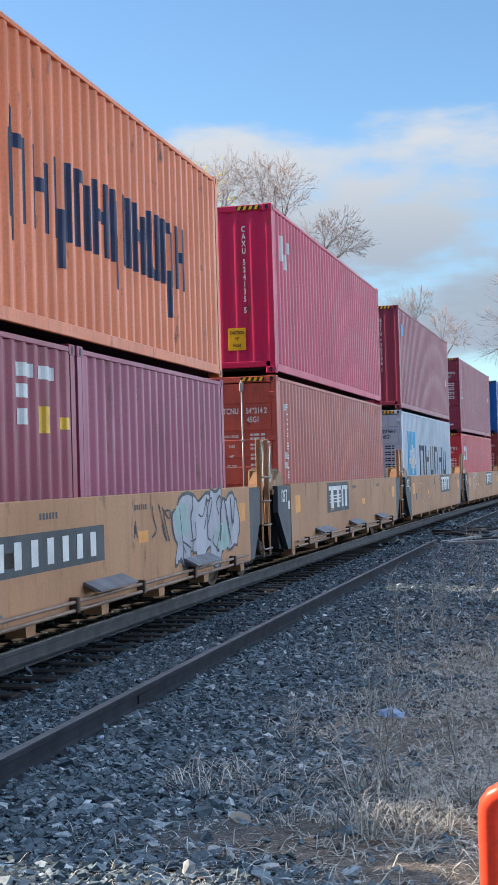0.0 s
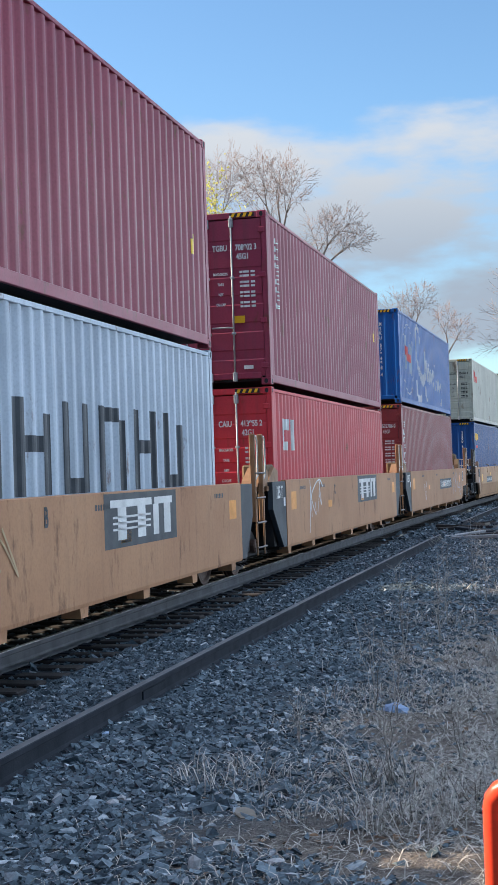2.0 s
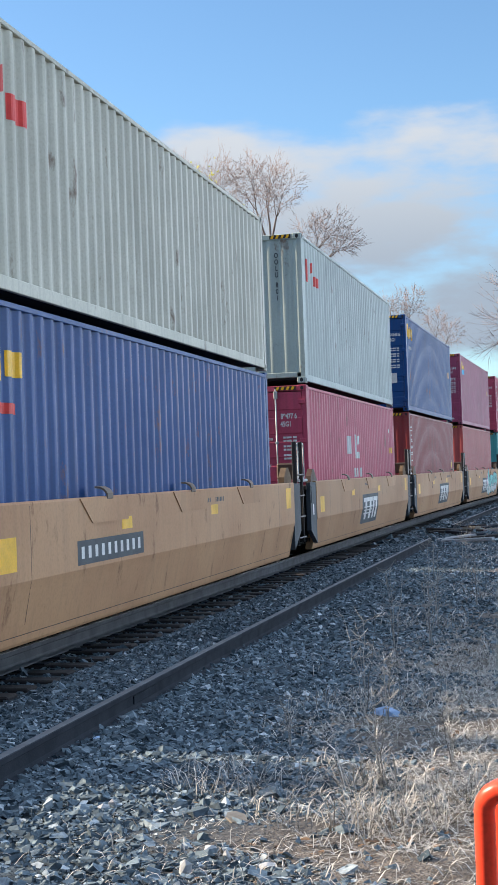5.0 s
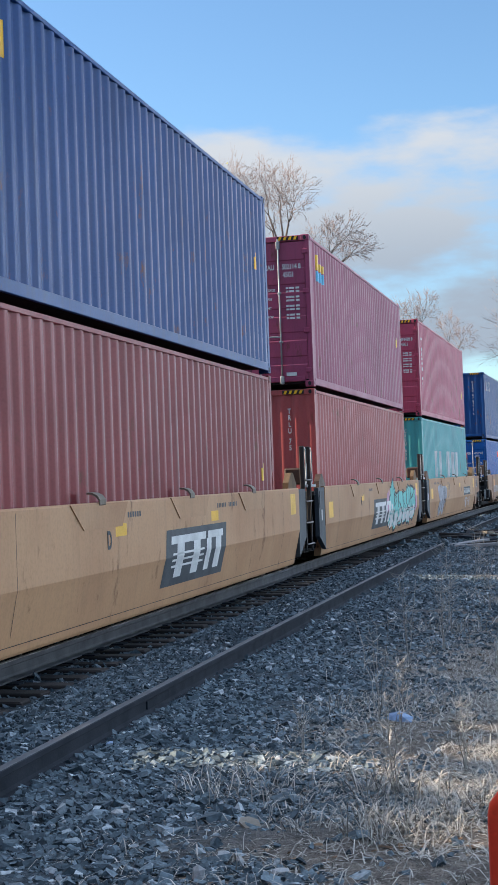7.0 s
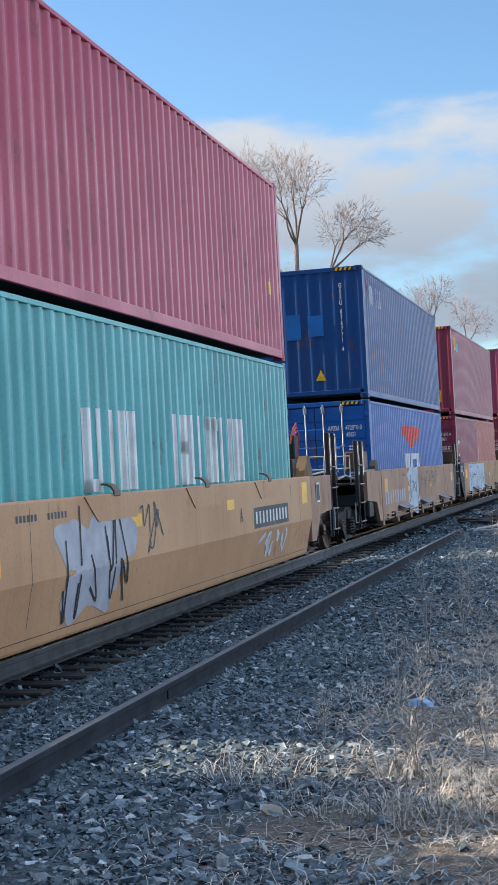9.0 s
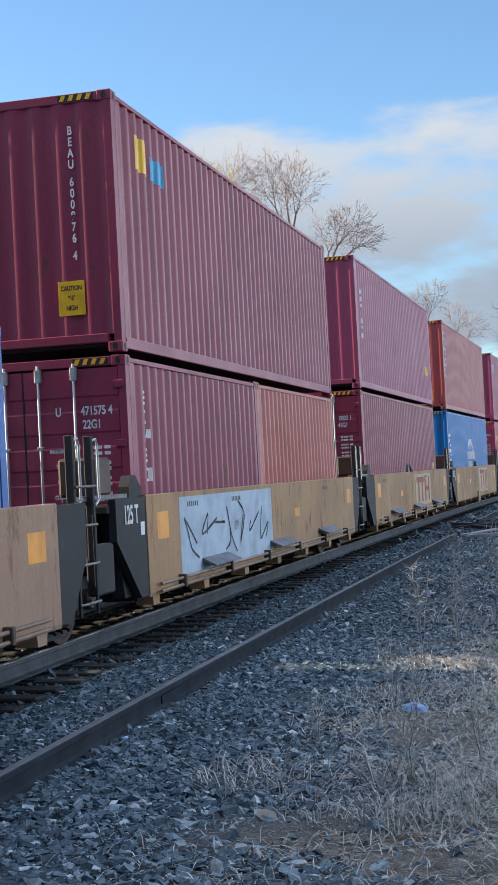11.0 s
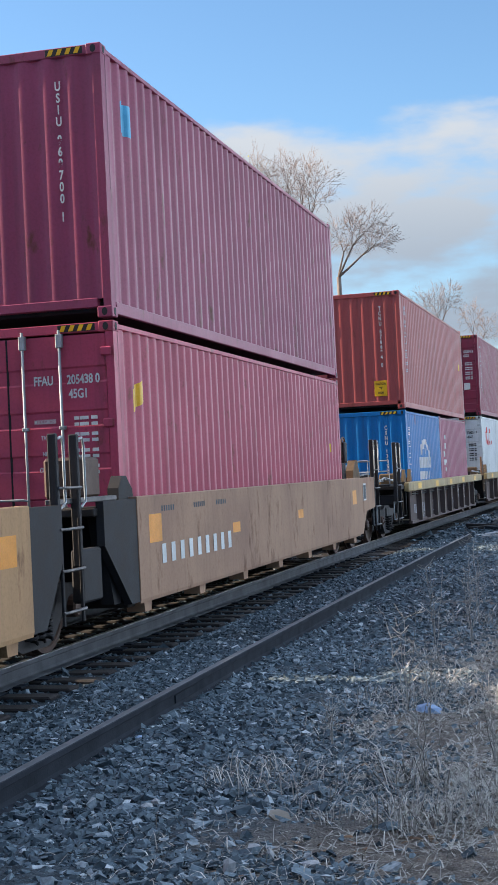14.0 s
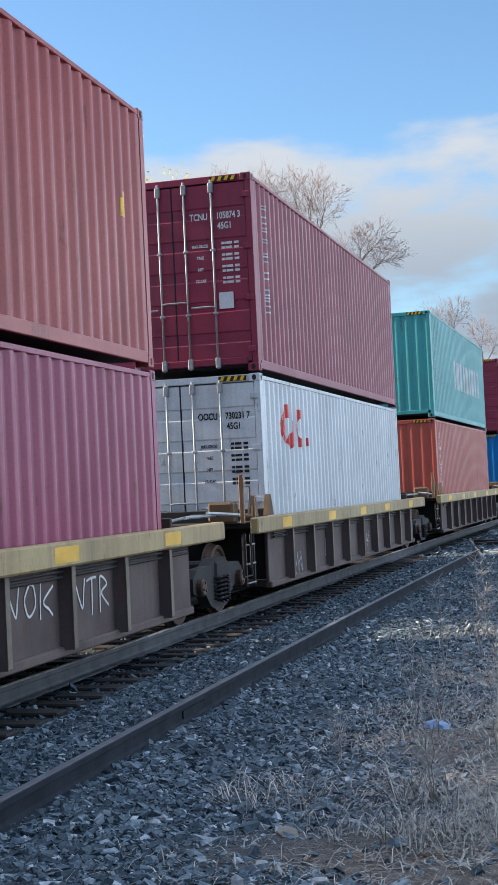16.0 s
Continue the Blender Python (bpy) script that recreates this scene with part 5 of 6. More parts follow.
def make_lump(name, x, y, sx, sy, sz, mat, label, category, seed, turn=0):
    rng = random.Random(seed)
    bm = bmesh.new()
    bmesh.ops.create_icosphere(bm, subdivisions=1, radius=1)
    for v in bm.verts:
        v.co *= 1 + 0.6 * noise.noise(v.co * 1.6 + Vector((seed, 0, 0)))
        v.co = Vector((v.co.x * sx, v.co.y * sy, v.co.z * sz))
    me = bpy.data.meshes.new(name)
    bm.to_mesh(me)
    bm.free()
    me.materials.append(mat)
    ob = tagged(new(name, me), label, category)
    ob.matrix_world = pose(x, y, float(ground_z(np.float64(x), np.float64(y))) + sz * 0.7, rng.uniform(-8, 8), rng.uniform(-8, 8), turn)
    return ob


PLASTIC = material("pale_blue_plastic", (0.24, 0.36, 0.56), rough=0.3, scale=9)
CARD = material("weathered_card", (0.24, 0.21, 0.175), rough=0.9, scale=9)
PALESTONE = material("pale_stone", (0.36, 0.37, 0.38), rough=0.9, scale=20, bump=.4)
make_lump("crumpled_plastic", 4.79, 10.6, .11, .07, .04, PLASTIC, "crumpled pale blue plastic wrapper on dry grass", "litter", 1)
make_lump("plastic_scrap", 2.92, 9.35, .03, .05, .02, PLASTIC, "small blue plastic scrap at the foot of the rail", "litter", 2)
card = Solid().prism([(-.05, -.06), (.0, -.075), (.045, -.05), (.06, .03), (.02, .07), (-.03, .06), (-.06, .01)], 0, .012, "z")
cd = new("card_scrap", card.mesh("card_scrap", CARD))
tagged(cd, "torn flat scrap of weathered card", "litter")
cd.matrix_world = pose(4.38, 7.33, -.25, 14, 6, 35)
for k, (x, y, a, b, c) in enumerate(((4.36, 6.35, .045, .04, .06), (3.15, 7.35, .035, .04, .03), (4.4, 6.7, .07, .05, .035), (3.6, 7.45, .045, .05, .03), (3.62, 7.55, .035, .03, .03), (4.72, 6.5, .06, .05, .03), (3.93, 9.4, .035, .03, .03), (4.2, 9.0, .05, .04, .03), (4.8, 9.0, .07, .03, .02), (4.5, 6.6, .03, .04, .045))):
    make_lump("pale_rock", x, y, a * .75, b * .75, c * .75, PALESTONE, "pale grey broken rock among the ballast", "rock", 60 + k, k * 40)


def make_junk():
    """Old planks and scrap by the end of the loose rail."""
    rng = random.Random(8)
    for k in range(14):
        x, y = 3.3 + rng.uniform(-.2, 2.2), 34 + rng.uniform(0, 8)
        s = Solid().box(-.12, .12, -rng.uniform(.3, .9), rng.uniform(.3, .9), 0, .08, .01)
        ob = new("scrap_plank", s.mesh("scrap_plank", (TIMBER, PALESTONE, CARD, RAILSIDE)[k % 4]))
        tagged(ob, "old broken plank lying by the track", "debris")
        ob.matrix_world = pose(x, y, float(ground_z(np.float64(x), np.float64(y))) + .01, rng.uniform(-4, 4), 0, rng.uniform(20, 150))


make_junk()


def make_hoop():
    """A bent tube barrier: posts joined by round bends."""
    ob = tagged(new("safety_barrier"), "glossy orange-red plastic tube barrier standing in dirt", "barrier")
    x, y, top = 5.915, 3.45, 0.84
    path = [(x, y, -.3), (x, y, top - .09)] + [(x + .06 - .06 * math.cos(a), y - .02 * a, top - .09 + .06 * math.sin(a)) for a in (.4, .8, 1.2, 1.57, 2.0, 2.4)]
    path += [(x + .115, y - .06, top - .11)]
    part("upright", Solid().tube(path, .026, 14), SAFETY, ob, smooth=True)
    part("upright", Solid().tube([(x + .03, y + .25, -.3), (x + .03, y + .25, top - .14), (x + .05, y + .22, top - .09), (x + .1, y + .16, top - .08)], .026, 14), SAFETY, ob, smooth=True)
    part("crossbar", Solid().tube([(x, y, .5), (x + .5, y - .05, .47)], .026, 12), SAFETY, ob, smooth=True)


make_hoop()

for x, y, low, lumps, seed, lab in (
        (-15.4, 86, 15.2, ((-16.5, 20.0, 1.8, 2.3), (-14.9, 19.8, 1.6, 2.1), (-17.4, 18.9, 1.4, 1.8), (-13.5, 19.9, 1.3, 2.0)), 5, "tall bare tree with a rounded crown of fine grey twigs"),
        (-11.0, 85, 15.2, ((-12.2, 20.0, 1.5, 1.6), (-10.9, 20.0, 1.6, 1.5), (-9.5, 18.8, 1.5, 1.7), (-11.6, 18.0, 1.7, 1.3)), 3, "bare tree with wide spreading limbs and fine twigs"),
        (-8.9, 87, 13.6, ((-8.5, 16.5, 1.5, 1.5), (-7.2, 16.9, 1.5, 1.2), (-6.4, 15.9, 1.4, .9)), 9, "bare tree leaning out in fine upswept twigs"),
        (-7.6, 130, 13.0, ((-8.8, 16.2, 1.6, 1.7), (-7.4, 16.7, 1.3, 1.6), (-6.2, 16.8, 1.4, 1.7)), 12, "distant bare tree with fine branches"),
        (-4.4, 134, 11.8, ((-4.7, 15.2, 1.4, 1.6), (-3.3, 14.2, 1.4, 1.4)), 15, "distant bare tree with thin branches"),
        (-19.0, 92, 14.5, ((-20.0, 18.5, 2.0, 2.0), (-18.0, 19.0, 1.6, 2.2)), 16, "bare tree behind trees in new leaf")):
    make_bare_tree(x, y, low, lumps, seed, lab)
make_tree(7.5, 80, 16.0, 1.2, 18, "bare tree standing beside the line", 0, trunk_r=.2)
make_tree(-17.2, 78, 18.3, 1.0, 21, "tree in fresh yellow-green spring leaf", 10, trunk_r=.18, fork=.35, reach=.55, slim=.75)
make_tree(-20.9, 76, 20.4, .9, 22, "tall tree in fresh yellow-green spring leaf", 10, trunk_r=.18, fork=.35, reach=.55, slim=.8)
make_tree(-27.5, 74, 17.0, .9, 24, "tree in fresh yellow-green spring leaf", 10, trunk_r=.18, fork=.35, reach=.55, slim=.8)
make_tree(-13.0, 72, 13.5, .9, 23, "small tree in thin yellow-green leaf", 3, trunk_r=.13, fork=.35, reach=.55, slim=.8)

# ---- the train ----
L40, L20, HC, ST, Z0 = 12.192, 6.058, 2.896, 2.591, 0.36
LEAD = (7.6, 23.45, 39.22, 55.17, 70.9, 91.0, 106.7, 122.2, 138.05, 153.93, 174.01, 189.7, 205.2, 220.6, 236.23, 256.38, 273.51, 291.8, 309.0)
KINDS = "AAAAABBBBBCCCCCDDDD"
CARS = [make_unit(k, y, last=i in (4, 9, 14), first=i in (5, 10, 15), seed=100 + i * 7, pipes=i in (0, 1, 10, 11, 12)) for i, (k, y) in enumerate(zip(KINDS, LEAD))]

BOXES = {}


def stack(i, level, colour, H, z, front, label, code=None, size_code="", length=L40, shift=0.0, code_mat="white"):
    BOXES[i, level] = container("container", length, H, PAINT[colour], LEAD[i] + shift, z, front, label, code, size_code, code_mat=code_mat)
    return BOXES[i, level]


W2 = Z0 + HC + 0.035
stack(0, "b", "maroon", ST, Z0, "P", "dusty plum-maroon short corrugated container with yellow stickers", length=L20)
stack(0, "c", "plum", ST, Z0, "P", "dusty maroon short corrugated container", length=L20, shift=L40 - L20)
stack(0, "t", "orange", HC, Z0 + ST + 0.035, "P", "faded orange corrugated container with dark blue word bars")
stack(1, "b", "brick", HC, Z0, "D", "brick-red corrugated container with doors to the front", "TCNU 549314 2", "45G1")
stack(1, "t", "crimson", HC, W2, "P", "crimson corrugated container with yellow caution placard", "CAXU 524135 5")
stack(2, "b", "pale", HC, Z0, "D", "pale grey-blue container with dark word bars and a star panel", "MRKU 531765 0", "45G1", code_mat="ink")
stack(2, "t", "maroon", HC, W2, "P", "dark maroon corrugated steel container", "BSIU 970786 1")
stack(3, "b", "red", ST, Z0, "D", "bright red corrugated container with white mark", "CAIU 413955 2", "42G1")
stack(3, "t", "maroon", HC, Z0 + ST + 0.035, "D", "dark maroon container with white figures on its doors", "TGBU 708902 3", "45G1")
stack(4, "b", "oxblood", HC, Z0, "D", "dusty oxblood-maroon corrugated steel container", "TLLU 532706 0", "45G1")
stack(4, "t", "blue", ST, W2, "P", "blue container with chalky white script shapes and rust", "MSKU 679498 4")
stack(5, "b", "navy", HC, Z0, "P", "dark blue container with yellow mark", "SEGU 6")
stack(5, "t", "cream", ST, W2, "D", "cream container with rust-stained doors and red mark", "OOLU 754550 3", "42G1", code_mat="black")
stack(6, "b", "rose", HC, Z0, "D", "rose-maroon container with white star shapes", "U 89477 6", "45G1")
stack(6, "t", "mint", HC, W2, "P", "pale grey-green container with red mark", "OOLU 801", code_mat="slate")
stack(7, "b", "oxblood", HC, Z0, "P", "dusty oxblood-brown corrugated steel container", "TLLU 486321")
stack(7, "t", "navy", HC, W2, "D", "navy blue container with white figures on its doors", "SEKU 454848 6", "45G1")
stack(8, "b", "rust", HC, Z0, "P", "rust-red corrugated steel container", "TRLU 75")
stack(8, "t", "plum", HC, W2, "D", "plum-maroon container with small yellow and blue sticker", "BEAU 502114 8", "45G1")
stack(9, "b", "teal", HC, Z0, "P", "teal container with white word bars", "CSLU 628")
stack(9, "t", "rose", HC, W2, "D", "rose-maroon container with white figures on its doors", "TRHU 474430 8", "45G1")
stack(10, "b", "royal", ST, Z0, "D", "royal blue container with red blot and white bars", "APZU 472590 0", "45G1")
stack(10, "t", "navy", HC, Z0 + ST + 0.035, "P", "dark slate-blue container with small white and red mark", "GESU 676771 4")
stack(11, "b", "maroon", ST, Z0, "D", "maroon short container with doors to the front", "U 471575 4", "22G1", length=L20)
stack(11, "c", "brick", ST, Z0, "P", "maroon short corrugated steel container", length=L20, shift=L40 - L20)
stack(11, "t", "maroon", HC, Z0 + ST + 0.035, "P", "maroon container with yellow caution placard", "BEAU 600976 4")
stack(12, "b", "maroon", HC, Z0, "D", "dusty maroon corrugated steel container", "U 0803 1", "45G1")
stack(12, "t", "plum", HC, W2, "P", "plum-maroon container with yellow sticker")
stack(13, "b", "sky", HC, Z0, "P", "bright blue container with white emblem", "CSNU 718244 2")
stack(13, "t", "rust", HC, W2, "P", "brown-red container with yellow caution placard", "TCNU 418438 6")
stack(14, "b", "rose", HC, Z0, "D", "dusty rose-maroon corrugated steel container", "FFAU 205438 0", "45G1")
stack(14, "t", "plum", HC, W2, "P", "dark plum-maroon container with light blue sticker", "USIU 969700 1")
stack(15, "b", "sky", ST, Z0, "P", "bright blue short container with white emblem", "CSNU 131530", length=L20, shift=.17)
stack(15, "c", "plum", ST, Z0, "P", "maroon short corrugated steel container", length=L20, shift=L40 - L20 + .17)
stack(15, "t", "rust", HC, Z0 + ST + 0.035, "P", "brown-red container with yellow caution placard", "TCNU 876694 0", shift=.17)
stack(16, "b", "white", HC, Z0, "D", "white container with red emblem", "OOCU 730231 7", "45G1", code_mat="black")
stack(16, "t", "maroon", HC, W2, "D", "maroon container with white figures on its doors", "TCNU 105874 3", "45G1")
stack(17, "b", "brick", HC, Z0, "P", "rust-red corrugated steel container")
stack(17, "t", "teal", HC, W2, "P", "teal container with white word bars")
stack(18, "b", "sky", HC, Z0, "P", "bright blue corrugated steel container")
stack(18, "t", "maroon", HC, W2, "D", "maroon container with white figures on its doors")


def motions():
    """All that rolls: the cars and containers along the track, the wheelsets on their axles."""
    for ob, y, z in ROLLING:
        walk(ob, [(t, on_track(y - s) @ pose(0, 0, z)) for t, s in RUN])
    for ob, at, y in TURNING:
        seen = [k / FPS for k in range(16 * FPS + 1) if 6 < y - run(k / FPS) < 62]
        ts = sorted({0.0, 16.0, *seen})
        s0 = run(seen[0]) if seen else 0
        s1 = run(seen[-1]) if seen else 0
        rows = []
        for t in ts:
            turn = (min(max(run(t), s0), s1) - s0) / 0.457
            rows.append((t, Matrix.Translation(at) @ Matrix.Rotation(turn, 4, "X")))
        walk(ob, rows)


# ---- paint marks on the containers: unit, level, along from the leading end, height over the rails ----
def mark(i, level, shapes, colour, label=""):
    base = next(z for ob, y, z in ROLLING if ob == BOXES[i, level])
    L = L20 if (i, level) in ((0, "b"), (0, "c"), (11, "b"), (11, "c"), (15, "b"), (15, "c")) else L40
    lift = (L40 - L20) if level == "c" else 0
    return side_mark(BOXES[i, level], L, [(a - lift, b - lift, c - base, d - base, s) for a, b, c, d, s in shapes], MARKS[colour], label=label)


def script(i, level, strokes, colour, label=""):
    """Brush strokes that follow the corrugations. strokes: along, height, half width."""
    base = next(z for ob, y, z in ROLLING if ob == BOXES[i, level])
    pts = wave(L40 - 0.3)
    xs, ds = [p[0] for p in pts], [p[1] for p in pts]
    for n, ctrl in enumerate(strokes):
        ext = [Vector(c) for c in (ctrl[0],) + tuple(ctrl) + (ctrl[-1],)]
        path = []
        for j in range(1, len(ext) - 2):
            p0, p1, p2, p3 = ext[j - 1:j + 3]
            for k in range(16):
                t = k / 16
                path.append(0.5 * ((2 * p1) + (p2 - p0) * t + (2 * p0 - 5 * p1 + 4 * p2 - p3) * t * t + (3 * p1 - p0 - 3 * p2 + p3) * t ** 3))
        s, vs = Solid(), []
        for k, p in enumerate(path):
            d = path[min(k + 1, len(path) - 1)] - path[max(k - 1, 0)]
            w = Vector((-d.y, d.x)).normalized() * p.z
            for f in (-1, -.5, 0, .5, 1):
                a = p.x + w.x * f - L40 / 2
                vs.append((WIDE - .001 + n * .0003 - float(np.interp(a, xs, ds)), a, p.y + w.y * f - base))
        s.add(vs, [(5 * k + q, 5 * k + q + 1, 5 * k + q + 6, 5 * k + q + 5) for k in range(len(path) - 1) for q in range(4)])
        part("brush_stroke", s, MARKS[colour], BOXES[i, level], label)


def upright_code(i, level, a, b, z0, z1, count, colour="white", seed=1):
    """A code that runs down the side, worn past reading: short bars one below another."""
    rng = random.Random(seed + i)
    step = (z1 - z0) / count
    w, out = b - a, []
    for k in range(count):
        top, low = z1 - k * step - .02, z1 - (k + .8) * step
        third = (top - low) / 3
        pick = rng.sample(range(5), 3)
        if 0 in pick: out.append((a, a + .28 * w, low, top, 0))
        if 1 in pick: out.append((b - .28 * w, b, low + third * rng.choice((0, 1)), top, 0))
        for q in (2, 3, 4):
            if q in pick or (q == 3 and not {2, 4} & set(pick)):
                z = low + (q - 2) * (top - low) * .4
                out.append((a + .285 * w, b - .285 * w, z, z + (top - low) * .2, 0))
    mark(i, level, out, colour, "worn upright code bars")


def ring(v, z, rv, rz, w, n=22):
    out = []
    for k in range(n):
        a, b = 6.283 * k / n, 6.283 * (k + 1) / n
        p, q = (v + rv * math.cos(a), z + rz * math.sin(a)), (v + rv * math.cos(b), z + rz * math.sin(b))
        if p[0] > q[0]: p, q = q, p
        out.append((p[0] - .015, q[0] + .015, p[1] - w / 2, p[1] + w / 2, q[1] - p[1]))
    return out


def emblem(i, level, a, b, z0, z1):
    """A white dome of rays over two rows of plain blocks."""
    w, h = b - a, z1 - z0
    out = []
    for f0, f1, g0, g1, s in ((.15, .27, .58, .84, .1), (.27, .42, .72, .95, .06), (.42, .6, .86, .99, 0), (.58, .73, .8, .95, -.1), (.73, .86, .58, .84, -.14), (.45, .53, .62, .86, 0)):
        out.append((a + f0 * w, a + f1 * w, z0 + g0 * h, z0 + g1 * h, s * h))
    for k in range(4):
        out += [(a + (.02 + k * .25) * w, a + (.09 + k * .25) * w, z0 + .28 * h, z0 + .55 * h, 0), (a + (.15 + k * .25) * w, a + (.22 + k * .25) * w, z0 + .28 * h, z0 + .55 * h, 0),
                (a + (.09 + k * .25) * w, a + (.15 + k * .25) * w, z0 + (.28 if k % 2 else .47) * h, z0 + (.36 if k % 2 else .55) * h, 0)]
    for k in range(7):
        out.append((a + (.02 + k * .14) * w, a + (.1 + k * .14) * w, z0, z0 + .2 * h, 0))
    mark(i, level, out, "white", "white emblem of plain shapes")


mark(0, "t", block_word(4.45, 4.0, .82, (.48, .42, .45, .42, .45, .2, .3, .42, .42, .45, .4), .15, .105), "ink", "dark blue word mark of plain bars")
tails = mark(0, "t", [(4.5, 4.63, 3.8, 5.05, 0), (5.75, 5.88, 3.7, 4.3, 0), (7.5, 7.63, 3.7, 4.3, 0), (9.6, 9.73, 3.6, 4.2, 0)], "ink")
for o in tails:
    o.location.x = 0.003
mark(0, "b", [(4.5, 4.95, 2.55, 2.68, 0), (5.05, 5.5, 2.55, 2.68, 0), (4.55, 4.8, 2.35, 2.48, 0), (4.6, 4.75, 2.1, 2.25, 0)], "white", "unreadable white figures")
mark(0, "b", [(5.14, 5.34, 2.03, 2.29, 0), (5.68, 5.86, 2.08, 2.2, 0)], "yellow", "yellow stickers")
mark(1, "t", [(.7, .95, 5.3, 5.75, 0), (1.0, 1.25, 5.18, 5.45, 0), (1.15, 1.4, 5.5, 5.7, 0)], "white", "white mark of plain blocks")
upright_code(1, "b", .72, 1.0, 1.46, 2.81, 8)
mark(2, "t", [(.52, .88, 5.38, 5.7, 0)], "cyan", "light blue sticker")
mark(2, "b", [(1.32, 2.95, 1.42, 2.69, 0)], "cyan", "light blue panel")
star = mark(2, "b", [(1.98, 2.28, 1.45, 2.3, 0), (1.5, 2.05, 1.72, 1.9, .12), (2.2, 2.78, 1.84, 2.02, -.12), (1.75, 2.0, 1.9, 2.2, -.1), (2.26, 2.5, 1.84, 2.12, .1), (1.8, 2.5, 1.62, 1.9, 0)], "white", "white star-like shape")
for k, o in enumerate(star):
    o.location.x = 0.003 + 0.0012 * k
mark(2, "b", block_word(3.8, 1.4, .92, (1.0, .95, .8, .85, .85, .95), .3, .24), "slate", "dark word mark of plain bars")
upright_code(3, "t", .7, .98, 4.29, 5.54, 9)
mark(3, "b", [(.8, 1.0, 1.9, 2.44, 0), (1.0, 1.35, 2.25, 2.44, 0), (1.0, 1.3, 1.9, 2.05, 0), (1.42, 1.78, 1.9, 2.44, 0)], "white", "white mark of plain blocks")
mark(4, "t", ring(1.85, 4.6, 1.05, 1.0, .04), "ghost", "chalky white ring")
mark(4, "t", [(1.2, 1.55, 4.3, 5.25, 0), (1.95, 2.5, 4.25, 5.1, -.1)], "ghost", "chalky pale blocks")
fl = mark(4, "t", [(1.3, 1.75, 4.7, 4.95, 0), (1.55, 2.4, 4.55, 4.78, -.05)], "red", "red blocks")
for o in fl:
    o.location.x = 0.003
SWASH = (
    [(4.45, 5.25, .05), (4.2, 5.6, .07), (3.75, 5.7, .09), (3.5, 5.3, .1), (3.55, 4.85, .11), (3.95, 4.5, .12), (4.5, 4.25, .15), (5.05, 4.15, .17), (5.4, 4.4, .1), (5.55, 4.95, .07), (5.65, 5.25, .04), (5.5, 5.0, .03)],
    [(5.5, 4.2, .06), (5.85, 4.75, .1), (5.95, 4.25, .13), (6.3, 4.7, .1), (6.45, 4.2, .12), (6.8, 4.55, .1), (6.95, 4.15, .13)],
    [(7.1, 4.2, .05), (7.35, 4.6, .07), (7.6, 4.3, .08), (7.4, 4.1, .06)],
    [(7.9, 4.5, .06), (8.0, 4.05, .07), (8.3, 4.35, .05)],
    [(8.5, 4.0, .06), (8.75, 4.4, .06), (9.0, 3.95, .06), (9.3, 4.3, .05), (9.55, 3.95, .06), (9.6, 3.6, .06), (9.2, 3.6, .04)],
    [(3.55, 4.1, .03), (3.6, 3.7, .07), (4.0, 3.5, .16), (4.45, 3.6, .1), (4.6, 3.95, .03)],
    [(5.5, 4.0, .03), (5.6, 3.7, .08), (5.9, 3.55, .04)],
    [(7.75, 4.75, .05), (7.95, 4.8, .05)],
)
script(4, "t", SWASH, "chalk", "chalky white brush strokes")
upright_code(4, "b", .42, .74, 1.53, 2.8, 6)
mark(5, "t", [(.6, .85, 4.95, 5.45, 0), (.95, 1.25, 5.1, 5.35, .1), (1.3, 1.75, 4.95, 5.2, 0)], "red", "red mark of plain blocks")
mark(5, "b", [(.3, .6, 2.54, 2.8, 0), (.65, 1.0, 2.5, 2.82, 0), (1.05, 1.4, 2.54, 2.78, 0)], "yellow", "yellow mark of plain blocks")
mark(5, "b", [(.75, 1.3, 2.2, 2.3, 0)], "red")
mark(6, "t", [(.5, .75, 5.3, 5.75, 0), (.85, 1.1, 5.45, 5.65, .1), (1.2, 1.7, 5.3, 5.5, 0)], "red", "red mark of plain blocks")
mark(6, "b", [(5.55, 5.8, 1.95, 2.4, 0), (5.85, 6.3, 2.15, 2.35, .05), (5.7, 6.2, 1.85, 2.0, 0), (4.6, 5.2, 1.95, 2.35, 0), (5.5, 5.7, 1.42, 1.63, 0), (5.8, 6.0, 1.42, 1.63, 0), (6.15, 6.45, 1.42, 1.63, 0)], "white", "white star-like shapes")
mark(6, "b", [(11.1, 11.35, 2.55, 2.65, 0), (11.15, 11.3, 2.3, 2.4, 0)], "white")
mark(6, "b", [(11.2, 11.35, 2.0, 2.15, 0), (11.6, 11.75, 2.0, 2.15, 0)], "yellow")
mark(7, "t", [(.35, .7, 5.55, 5.95, 0), (.75, 1.1, 5.5, 5.8, .1), (1.15, 1.6, 5.5, 5.85, 0)], "yellow", "yellow mark of plain blocks")
mark(7, "t", [(.7, 1.3, 5.2, 5.28, 0)], "white")
upright_code(7, "b", .38, .72, 1.7, 2.85, 6)
mark(8, "t", [(.6, 1.0, 5.6, 5.9, 0), (1.0, 1.5, 5.6, 5.75, 0)], "yellow", "yellow and blue sticker")
mark(8, "t", [(.6, 1.5, 5.38, 5.58, 0)], "cyan")
upright_code(9, "t", .6, .8, 4.2, 5.7, 10)
